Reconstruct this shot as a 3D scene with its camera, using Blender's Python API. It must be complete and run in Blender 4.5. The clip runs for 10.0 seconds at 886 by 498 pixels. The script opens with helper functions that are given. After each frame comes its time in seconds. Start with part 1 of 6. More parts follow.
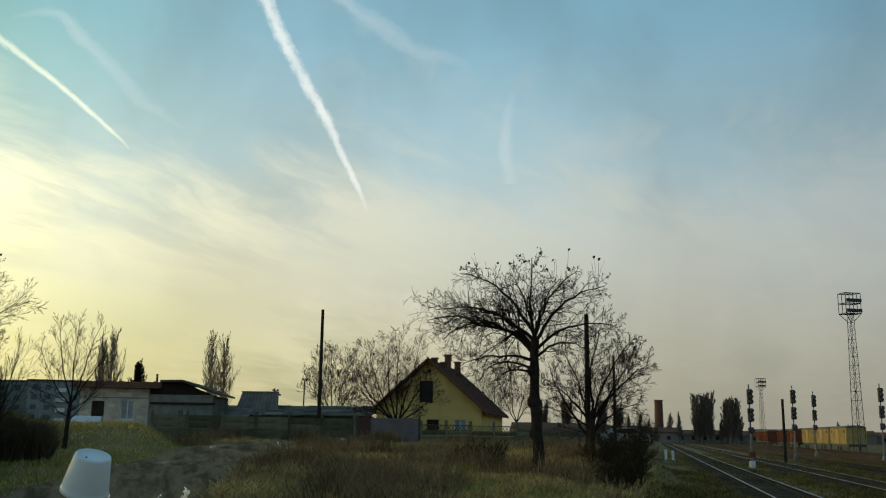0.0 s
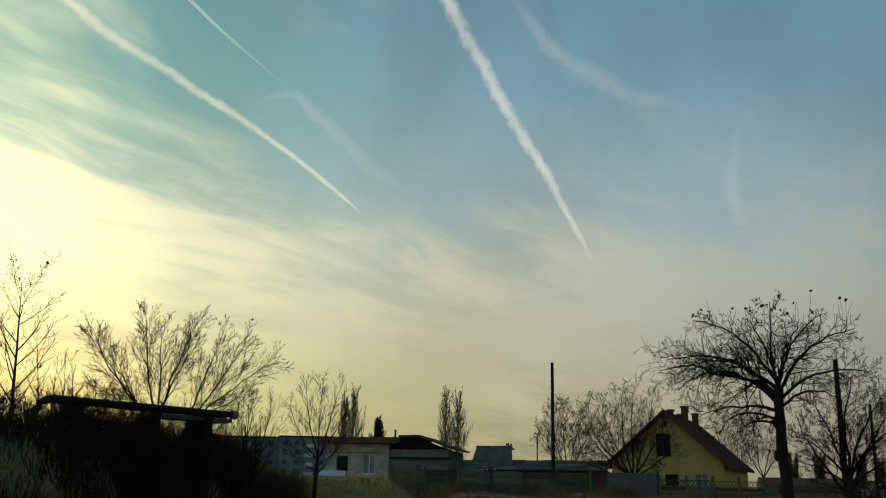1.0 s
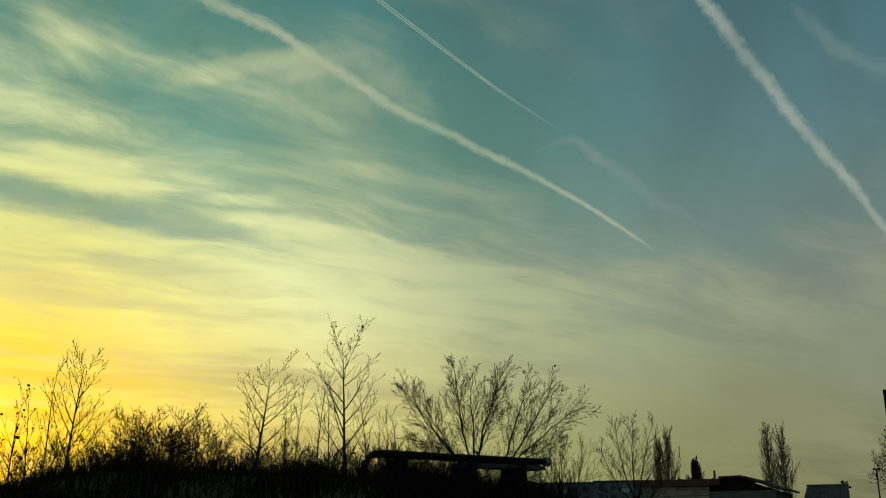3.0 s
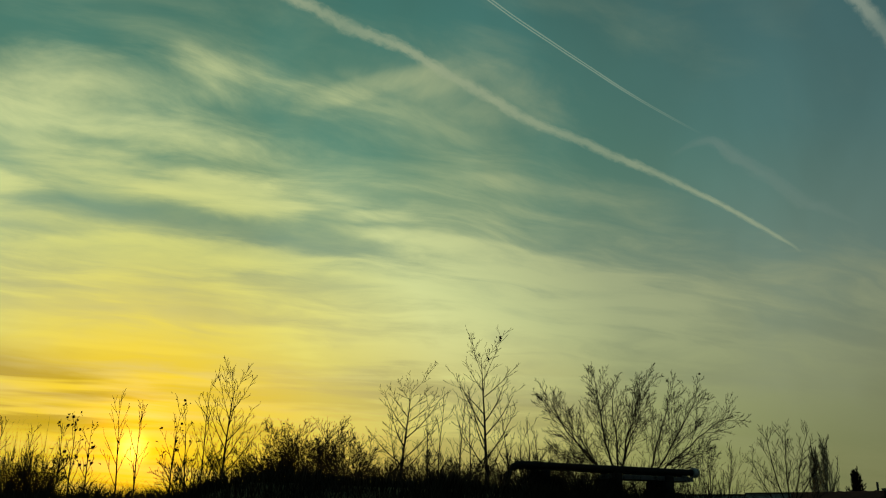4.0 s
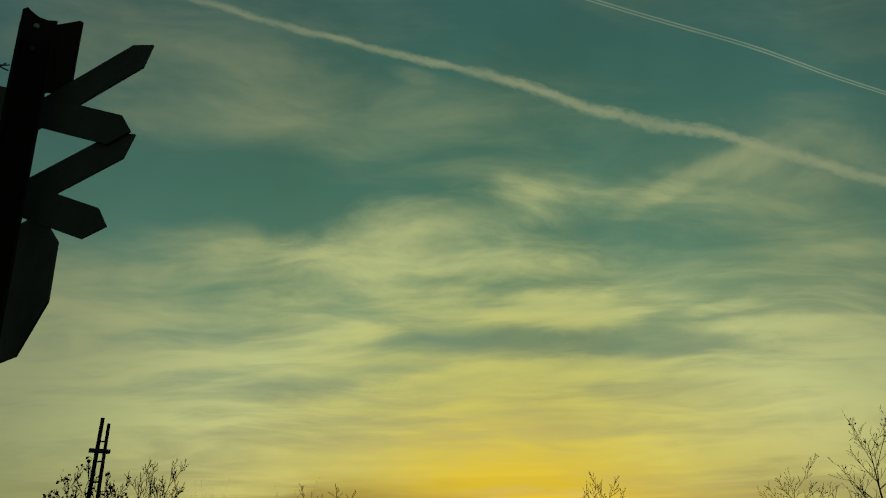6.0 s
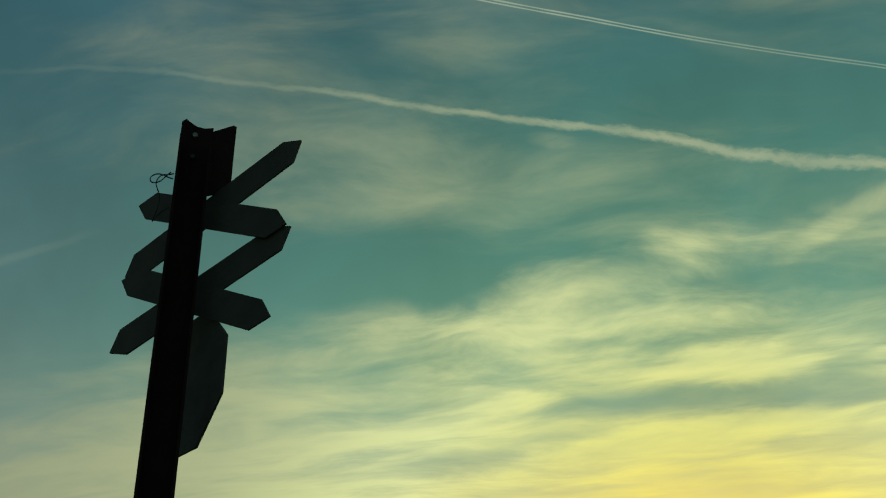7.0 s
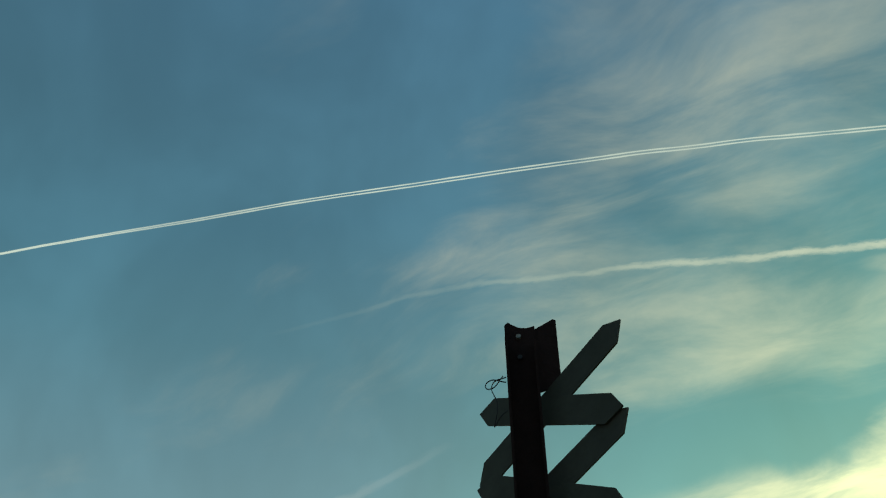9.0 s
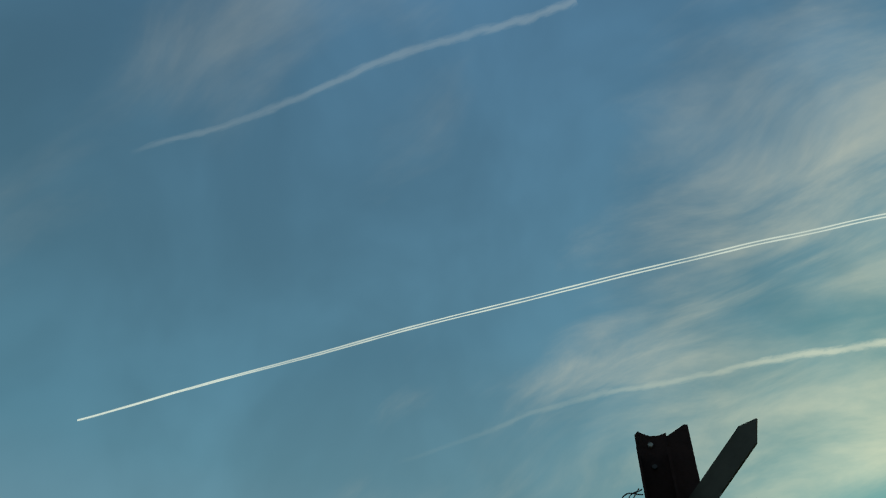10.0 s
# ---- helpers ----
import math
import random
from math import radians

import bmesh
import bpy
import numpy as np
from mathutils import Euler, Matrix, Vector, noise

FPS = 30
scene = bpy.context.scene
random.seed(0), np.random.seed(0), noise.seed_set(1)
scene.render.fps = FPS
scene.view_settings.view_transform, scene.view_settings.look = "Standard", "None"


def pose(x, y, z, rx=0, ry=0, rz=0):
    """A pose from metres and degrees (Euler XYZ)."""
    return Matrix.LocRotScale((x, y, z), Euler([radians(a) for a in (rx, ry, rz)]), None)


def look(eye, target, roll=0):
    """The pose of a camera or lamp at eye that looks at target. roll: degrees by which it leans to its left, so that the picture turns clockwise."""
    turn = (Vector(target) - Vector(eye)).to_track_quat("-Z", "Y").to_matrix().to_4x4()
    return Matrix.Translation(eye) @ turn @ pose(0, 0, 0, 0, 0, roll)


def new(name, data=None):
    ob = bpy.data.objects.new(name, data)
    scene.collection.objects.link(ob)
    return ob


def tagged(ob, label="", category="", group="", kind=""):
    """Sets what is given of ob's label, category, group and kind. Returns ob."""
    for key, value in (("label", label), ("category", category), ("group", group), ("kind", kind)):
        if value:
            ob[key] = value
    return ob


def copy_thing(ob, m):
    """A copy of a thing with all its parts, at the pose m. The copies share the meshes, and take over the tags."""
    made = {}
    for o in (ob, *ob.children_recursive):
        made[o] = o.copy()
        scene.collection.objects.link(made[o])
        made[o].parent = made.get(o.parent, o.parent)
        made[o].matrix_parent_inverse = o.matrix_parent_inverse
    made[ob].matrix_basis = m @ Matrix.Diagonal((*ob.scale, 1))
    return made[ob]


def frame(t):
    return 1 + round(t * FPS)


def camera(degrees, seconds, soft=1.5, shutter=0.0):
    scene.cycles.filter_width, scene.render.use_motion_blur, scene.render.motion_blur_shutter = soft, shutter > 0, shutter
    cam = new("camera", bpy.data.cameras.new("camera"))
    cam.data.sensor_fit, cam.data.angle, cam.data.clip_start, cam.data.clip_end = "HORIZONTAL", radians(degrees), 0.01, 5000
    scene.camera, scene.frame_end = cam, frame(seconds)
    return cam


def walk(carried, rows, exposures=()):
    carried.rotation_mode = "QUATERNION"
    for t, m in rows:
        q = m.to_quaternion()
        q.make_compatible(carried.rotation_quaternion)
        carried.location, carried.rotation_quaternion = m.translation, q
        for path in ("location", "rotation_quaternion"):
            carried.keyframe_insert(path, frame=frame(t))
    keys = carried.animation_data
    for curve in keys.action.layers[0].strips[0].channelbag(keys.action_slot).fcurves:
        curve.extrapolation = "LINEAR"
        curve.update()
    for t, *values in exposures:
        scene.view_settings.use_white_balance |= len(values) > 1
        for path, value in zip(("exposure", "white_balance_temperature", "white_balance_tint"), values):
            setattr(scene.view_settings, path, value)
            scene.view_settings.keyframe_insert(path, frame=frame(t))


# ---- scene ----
# The camera stands beside a railway yard at dusk and swings to its left and up.
EYE = 1.75


def turn(yaw, pitch, roll):
    """A pose at the standing place; yaw to the left of north, pitch up, roll counter-clockwise."""
    return pose(0, 0, EYE, 0, 0, yaw) @ pose(0, 0, 0, 90 + pitch) @ pose(0, 0, 0, 0, 0, roll)


cam = camera(51.0, 10.0, soft=1.15)
walk(cam, [
    (0.0, turn(0.00, 11.25, 0.75)),
    (0.5, turn(8.15, 13.41, 0.98)),
    (1.0, turn(14.19, 14.26, 1.03)),
    (1.5, turn(19.61, 14.88, 0.95)),
    (2.0, turn(24.39, 15.38, 0.99)),
    (2.5, turn(28.76, 15.90, 1.06)),
    (2.7, turn(30.25, 16.33, 0.46)),
    (3.8, turn(39.86, 17.12, 0.51)),
    (4.0, turn(41.43, 17.37, 0.56)),
    (4.5, turn(46.74, 18.42, 0.46)),
    (5.0, turn(52.70, 19.72, -0.11)),
    (5.5, turn(58.12, 21.65, -0.78)),
    (5.7, turn(60.21, 22.74, -0.86)),
    (6.8, turn(71.35, 27.63, -2.39)),
    (7.0, turn(73.50, 28.63, -1.98)),
    (7.5, turn(79.29, 31.06, -1.74)),
    (8.0, turn(85.04, 33.50, -1.49)),
    (8.5, turn(90.91, 36.87, -1.14)),
    (9.0, turn(96.91, 40.35, -0.71)),
    (9.5, turn(102.78, 44.04, 0.61)),
    (10.0, turn(106.54, 47.58, 0.43)),
], exposures=[
    (0.0, 1.17, 6250, 11), (0.5, 0.98, 6250, 11), (1.0, 0.65, 6300, 11), (1.5, 0.42, 6300, 6), (2.0, 0.14, 6400, 2), (2.5, -0.06, 6370, -3), (2.8, -0.14, 6370, -6),
    (4.0, -0.53, 6550, -16), (5.0, -0.86, 7000, -20), (5.7, -0.92, 7200, -19), (7.0, -0.30, 6650, -14),
    (7.5, -0.08, 6400, -11), (8.5, 0.36, 6350, -3), (9.5, 0.68, 6350, 5), (10.0, 0.70, 6350, 7)])

SUN_AZ, SUN_EL = 59.5, 4.8


def heading(az, el=0.0):
    """Unit vector: az degrees to the left of north (+y), el degrees up."""
    a, e = radians(az), radians(el)
    return Vector((-math.sin(a) * math.cos(e), math.cos(a) * math.cos(e), math.sin(e)))


def spot(az, d):
    """Ground place at az degrees left of north and d metres away."""
    return -math.sin(radians(az)) * d, math.cos(radians(az)) * d


# ------------------------------------------------------------------ light
sun_data = bpy.data.lights.new("sun", "SUN")
sun_data.energy, sun_data.angle, sun_data.color = 0.35, radians(5.0), (1.0, 0.66, 0.34)
sun = new("sun", sun_data)
sun.matrix_basis = look(heading(SUN_AZ, SUN_EL) * 100, (0, 0, 0))


class Nodes:
    """Short hand for node trees."""

    def __init__(self, tree):
        self.tree = tree

    def put(self, kind):
        return self.tree.nodes.new(kind)

    def wire(self, a, b):
        if isinstance(a, (int, float)):
            b.default_value = a
        elif isinstance(a, (tuple, list)):
            b.default_value = a
        else:
            self.tree.links.new(a, b)

    def math(self, op, a, b=0.0, c=0.0, clamp=False):
        n = self.put("ShaderNodeMath")
        n.operation, n.use_clamp = op, clamp
        for i, v in enumerate((a, b, c)):
            self.wire(v, n.inputs[i])
        return n.outputs[0]

    def vec(self, op, a, b=(0, 0, 0), scale=None):
        n = self.put("ShaderNodeVectorMath")
        n.operation = op
        self.wire(a, n.inputs[0])
        self.wire(b, n.inputs[1])
        if scale is not None:
            self.wire(scale, n.inputs[3])
        return n.outputs[1] if op in ("DOT_PRODUCT", "LENGTH") else n.outputs[0]

    def join(self, x, y, z):
        n = self.put("ShaderNodeCombineXYZ")
        for i, v in enumerate((x, y, z)):
            self.wire(v, n.inputs[i])
        return n.outputs[0]

    def split(self, v):
        n = self.put("ShaderNodeSeparateXYZ")
        self.wire(v, n.inputs[0])
        return n.outputs

    def noise(self, v, scale, detail=4.0, rough=0.55, distort=0.0):
        n = self.put("ShaderNodeTexNoise")
        self.wire(v, n.inputs["Vector"])
        for k, x in (("Scale", scale), ("Detail", detail), ("Roughness", rough), ("Distortion", distort)):
            n.inputs[k].default_value = x
        return n.outputs["Fac"]

    def span(self, v, a, b, c=0.0, d=1.0, smooth=True):
        n = self.put("ShaderNodeMapRange")
        n.interpolation_type = "SMOOTHSTEP" if smooth else "LINEAR"
        for i, x in enumerate((v, a, b, c, d)):
            self.wire(x, n.inputs[i])
        return n.outputs[0]

    def ramp(self, v, stops):
        n = self.put("ShaderNodeValToRGB")
        r = n.color_ramp
        while len(r.elements) < len(stops):
            r.elements.new(0.5)
        for e, (p, col) in zip(r.elements, stops):
            e.position, e.color = p, (*col, 1)
        self.wire(v, n.inputs[0])
        return n.outputs[0]

    def mix(self, f, a, b, kind="MIX"):
        n = self.put("ShaderNodeMix")
        n.data_type, n.blend_type = "RGBA", kind
        n.clamp_result = False
        self.wire(f, n.inputs[0])
        for v, i in ((a, 6), (b, 7)):
            self.wire((*v, 1) if isinstance(v, tuple) else v, n.inputs[i])
        return n.outputs[2]


# sky: clear dusk gradient, a thin veil of cirrus drawn out in streaks, and the low sun behind it
world = bpy.data.worlds.new("dusk_sky")
scene.world = world
world.use_nodes = True
world.node_tree.nodes.clear()
w = Nodes(world.node_tree)
ray = w.put("ShaderNodeTexCoord").outputs["Generated"]
rx, ry, rz = w.split(ray)
elev = w.math("MULTIPLY", w.math("ARCSINE", rz), 180 / math.pi)
aim = w.vec("DOT_PRODUCT", ray, tuple(heading(SUN_AZ, SUN_EL)))
away = w.math("MULTIPLY", w.math("ARCCOSINE", w.math("MINIMUM", aim, 1.0)), 180 / math.pi)
air = w.put("ShaderNodeTexSky")
air.sky_type, air.sun_disc, air.air_density, air.dust_density = "NISHITA", False, 1.0, 2.0
air.sun_elevation, air.sun_rotation = radians(SUN_EL), radians(-SUN_AZ)
gradient = w.ramp(w.span(elev, 0, 70, smooth=False), [
    (0.0, (0.20, 0.178, 0.14)), (0.07, (0.235, 0.222, 0.175)), (0.14, (0.25, 0.25, 0.225)), (0.23, (0.155, 0.22, 0.245)), (0.34, (0.092, 0.18, 0.228)), (0.48, (0.060, 0.145, 0.193)),
    (0.65, (0.053, 0.124, 0.175)), (1.0, (0.048, 0.11, 0.185))])
clear = w.mix(1.0, gradient, w.vec("SCALE", air.outputs[0], scale=0.006), "ADD")
mottle = w.noise(w.vec("MULTIPLY", ray, (3.0, 3.0, 1.6)), 1.7, 4.0, 0.5, 0.3)
clear = w.mix(w.math("MULTIPLY", w.span(away, 50, 24), w.span(elev, 14, 23)), clear, w.mix(1.0, clear, (0.60, 0.97, 0.88), "MULTIPLY"))
clear = w.vec("SCALE", clear, scale=w.math("MULTIPLY", w.span(mottle, 0.3, 0.72, 0.93, 1.2), w.span(away, 62, 100, 1.0, 0.84)))

# the veil lies on a high flat layer, so it draws together towards the skyline
high = w.math("ADD", w.math("MAXIMUM", rz, 0.0), 0.12)
lx, ly = w.math("DIVIDE", rx, high), w.math("DIVIDE", ry, high)
sa, ca = math.sin(radians(24)), math.cos(radians(24))
along = w.math("ADD", w.math("MULTIPLY", lx, sa), w.math("MULTIPLY", ly, ca))
across = w.math("SUBTRACT", w.math("MULTIPLY", ly, sa), w.math("MULTIPLY", lx, ca))
wobble = w.noise(w.join(w.math("MULTIPLY", along, 0.7), across, 3.0), 1.1, 3.0)
across2 = w.math("ADD", across, w.math("MULTIPLY", wobble, 0.7))
streak = w.noise(w.join(w.math("MULTIPLY", along, 0.33), across2, 2.0), 2.6, 6.0, 0.5, 0.15)
broad = w.noise(w.join(w.math("MULTIPLY", along, 0.5), across2, 7.0), 1.0, 3.0, 0.5, 0.5)
fine = w.noise(w.join(w.math("MULTIPLY", along, 0.45), across2, 4.0), 8.0, 6.0, 0.6, 0.3)
veil = w.math("ADD", w.math("MULTIPLY", streak, 0.8), w.math("ADD", w.math("MULTIPLY", broad, 0.7), w.math("MULTIPLY", fine, 0.32)))


puffs = w.put("ShaderNodeTexNoise")
w.wire(w.join(w.math("MULTIPLY", along, 0.8), across2, 11.0), puffs.inputs["Vector"])
puffs.inputs["Scale"].default_value, puffs.inputs["Detail"].default_value = 2.4, 5.0
drift = w.vec("ADD", ray, w.vec("SCALE", w.vec("SUBTRACT", puffs.outputs["Color"], (0.5, 0.5, 0.5)), scale=0.05))


fibre = w.math("ADD", w.math("MULTIPLY", w.math("SUBTRACT", streak, 0.5), 1.6), w.math("MULTIPLY", w.math("SUBTRACT", fine, 0.5), 1.3))


def bank_of_cloud(az, el, wide, tall, tilt=0.0):
    """Soft, fibrous weight round a heading; tilt turns its long axis up to the right."""
    c = heading(az, el)
    e = c.cross(Vector((0, 0, 1))).normalized()
    n = e.cross(c)
    t = radians(tilt)
    e, n = e * math.cos(t) + n * math.sin(t), n * math.cos(t) - e * math.sin(t)
    a = w.math("DIVIDE", w.vec("DOT_PRODUCT", drift, tuple(e)), math.sin(radians(wide)))
    b = w.math("DIVIDE", w.vec("DOT_PRODUCT", drift, tuple(n)), math.sin(radians(tall)))
    q = w.math("ADD", w.math("MULTIPLY", a, a), w.math("MULTIPLY", b, b))
    q = w.math("SUBTRACT", q, w.math("MULTIPLY", fibre, 1.5))
    return w.math("MULTIPLY", w.span(q, 2.6, -0.6), w.math("GREATER_THAN", w.vec("DOT_PRODUCT", ray, tuple(c)), 0.0))


low = w.math("ADD", w.span(elev, 11, 29, 0.18, -0.08), w.span(away, 24, 48, 0.02, -0.15))
low = w.math("ADD", low, w.span(elev, 27, 55, 0.0, 0.05))
# banks, gaps and wisps: heading, height, half width, half depth, tilt in degrees, and how much cloud
NORTH = [(-9.8, 14.9, 6.7, 1.0, -16, 0.09), (2.6, 23.9, 5.7, 0.9, -30, 0.10), (21.8, 21.2, 5.7, 0.9, -26, 0.10), (-17.8, 19.3, 3.7, 1.0, 15, 0.07),
         (-7.6, 9.2, 14.3, 1.2, -4, 0.06), (16.0, 12.0, 15.0, 4.0, -6, 0.07), (20.9, 19.7, 8.9, 1.6, -22, -0.08), (24.6, 14.6, 14.4, 0.8, -8, 0.08)]
SUNWARD = [(54.9, 20.1, 3.6, 1.1, -5, 0.34), (45.2, 19.4, 1.8, 0.45, -6, 0.22), (62.7, 23.2, 7.1, 0.9, -2, 0.14), (63.7, 25.8, 6.7, 1.5, 5, 0.12), (45.5, 27.3, 5.8, 0.8, 10, 0.08),
           (35.9, 28.4, 4.7, 1.3, -37, 0.09), (57.8, 18.15, 10.5, 0.75, -5, -0.10), (58.6, 16.5, 9.7, 0.55, 1, 0.17), (55.6, 14.0, 5.6, 0.55, 1, -0.08), (44.7, 23.9, 6.9, 0.9, -7, -0.07),
           (37.5, 26.9, 7.0, 1.5, -20, 0.06), (48.2, 16.2, 10.1, 0.8, -4, 0.12)]
OVERHEAD = [(61.3, 26.1, 6.5, 1.5, -1, 0.14), (77.8, 24.4, 4.3, 1.1, 0, 0.12), (50.2, 23.4, 6.6, 1.1, -6, -0.10), (68.8, 16.4, 3.9, 0.7, 4, -0.10), (59.9, 13.4, 7.9, 0.7, -3, -0.09),
            (61.4, 15.6, 5.8, 0.5, -2, 0.12), (43.0, 17.9, 11.1, 0.4, -9, 0.12), (38.0, 15.1, 9.7, 0.45, -7, -0.07), (71.2, 29.2, 8.3, 1.9, 9, -0.07), (65.4, 35.0, 1.2, 0.4, -8, 0.10)]
WESTERN = [(63.6, 24.4, 11.1, 2.4, 5, 0.14), (69.7, 18.8, 2.4, 0.8, 8, 0.18), (64.7, 15.3, 10.0, 0.9, 5, 0.14), (66.3, 16.4, 4.0, 0.45, 2, -0.11), (46.8, 27.0, 3.9, 0.5, 20, 0.12),
           (75.3, 26.6, 5.9, 1.7, 6, -0.05), (80.6, 21.8, 8.0, 2.0, 10, 0.10), (88.7, 37.4, 9.9, 2.0, 7, -0.06), (76.0, 52.3, 6.5, 6.5, 16, 0.12), (85.6, 47.9, 7.2, 1.8, 4, 0.08),
           (108.6, 52.1, 3.1, 10.9, 0, 0.08), (89.3, 41.2, 5.9, 3.0, -12, 0.07), (102.2, 38.9, 9.0, 1.2, 7, 0.09), (133.8, 43.0, 7.5, 7.5, 19, -0.08), (127.4, 58.8, 6.7, 2.4, 31, 0.03), (82.0, 46.0, 14.0, 10.0, 20, 0.12)]
banks = 0.0
for az, el, wide, tall, tilt, much in NORTH + SUNWARD + OVERHEAD + WESTERN:
    banks = w.math("ADD", banks, w.math("MULTIPLY", bank_of_cloud(az, el, wide, tall, tilt), much))
thick = w.span(w.math("ADD", w.math("ADD", veil, low), banks), 0.74, 1.20)
thick = w.math("MULTIPLY", thick, w.span(fibre, -0.4, 0.3, 0.66, 1.0))
# an even haze low down, far from the sun
even = w.math("MULTIPLY", w.math("MULTIPLY", w.span(away, 48, 74), w.span(elev, 14, 6)), 0.8)
thick = w.math("ADD", w.math("MULTIPLY", thick, w.math("SUBTRACT", 1.0, even)), w.math("MULTIPLY", even, 0.45))
lit = w.ramp(w.span(away, 0, 100, smooth=False), [
    (0.0, (1.05, 0.60, 0.03)), (0.05, (0.90, 0.60, 0.06)), (0.11, (0.96, 0.80, 0.28)), (0.19, (0.90, 0.82, 0.46)), (0.30, (0.49, 0.47, 0.335)),
    (0.48, (0.345, 0.345, 0.285)), (0.75, (0.255, 0.275, 0.255)), (1.0, (0.19, 0.24, 0.26))])
lit = w.vec("SCALE", lit, scale=w.span(elev, 1, 14, 0.42, 1.0))
clouds = w.mix(w.math("MULTIPLY", thick, 0.88), clear, lit)
# glow of the veiled sun, wider along the skyline
rise = w.math("SUBTRACT", elev, SUN_EL)
rise2 = w.math("MULTIPLY", rise, rise)
sideways = w.math("MAXIMUM", w.math("SUBTRACT", w.math("MULTIPLY", away, away), rise2), 0.0)
flat = w.math("SQRT", w.math("ADD", w.math("MULTIPLY", sideways, 0.14), rise2))
glow = w.ramp(w.span(flat, 0, 40, smooth=False), [
    (0.0, (0.56, 0.20, 0.0)), (0.1, (0.44, 0.16, 0.0)), (0.17, (0.24, 0.11, 0.0)), (0.3, (0.08, 0.06, 0.0)), (0.6, (0.03, 0.026, 0.003)), (1.0, (0.0, 0.0, 0.0))])
bars = w.noise(w.join(w.math("MULTIPLY", w.math("ADD", lx, ly), 0.5), w.math("MULTIPLY", elev, 0.55), 1.0), 1.6, 4.0, 0.5, 0.5)
dark_bars = w.span(bars, 0.43, 0.57)
dark_bars = w.math("MULTIPLY", dark_bars, w.math("ADD", w.math("MULTIPLY", bank_of_cloud(68.5, 7.6, 7.0, 2.0, -3), 0.95), w.math("MULTIPLY", w.math("MULTIPLY", w.span(elev, 13, 7), w.span(away, 34, 20)), 0.4), clamp=True))
sky = w.mix(1.0, clouds, glow, "ADD")
belt = w.math("SQRT", w.math("ADD", w.math("MULTIPLY", sideways, 0.09), rise2))
sky = w.mix(1.0, sky, w.vec("SCALE", (0.09, 0.06, -0.02), scale=w.span(belt, 13, 1)), "ADD")
sky = w.mix(1.0, sky, w.vec("SCALE", (0.03, 0.048, 0.012), scale=w.span(away, 56, 14)), "ADD")
sky = w.mix(dark_bars, sky, w.mix(1.0, sky, (0.56, 0.50, 0.55), "MULTIPLY"))
yellow = w.math("MULTIPLY", w.span(away, 72, 28), w.span(elev, 17, 3))
sky = w.mix(1.0, sky, w.vec("SCALE", (0.045, 0.04, -0.02), scale=yellow), "ADD")
sky = w.mix(1.0, sky, w.vec("SCALE", (0.30, 0.21, 0.02), scale=w.math("POWER", w.span(away, 17, 1), 1.4)), "ADD")
core = w.math("POWER", w.span(away, 1.5, 0.2, 0.0, 1.0), 2.0)
halo = w.math("POWER", w.span(away, 5.5, 0.0, 0.0, 1.0), 2.5)
sky = w.mix(1.0, sky, w.vec("SCALE", (2.2, 1.3, 0.25), scale=core), "ADD")
sky = w.mix(1.0, sky, w.vec("SCALE", (0.95, 0.22, -0.02), scale=halo), "ADD")
# brighter round the sun than away from it
sky = w.vec("SCALE", sky, scale=w.ramp(w.span(away, 0, 100, smooth=False), [(0.0, (0.5,) * 3), (0.22, (0.56,) * 3), (0.42, (0.47,) * 3), (0.62, (0.44,) * 3), (1.0, (0.375,) * 3)]))
back = w.put("ShaderNodeBackground")
w.wire(sky, back.inputs[0])
back.inputs[1].default_value = 2.0
w.wire(back.outputs[0], w.put("ShaderNodeOutputWorld").inputs[0])


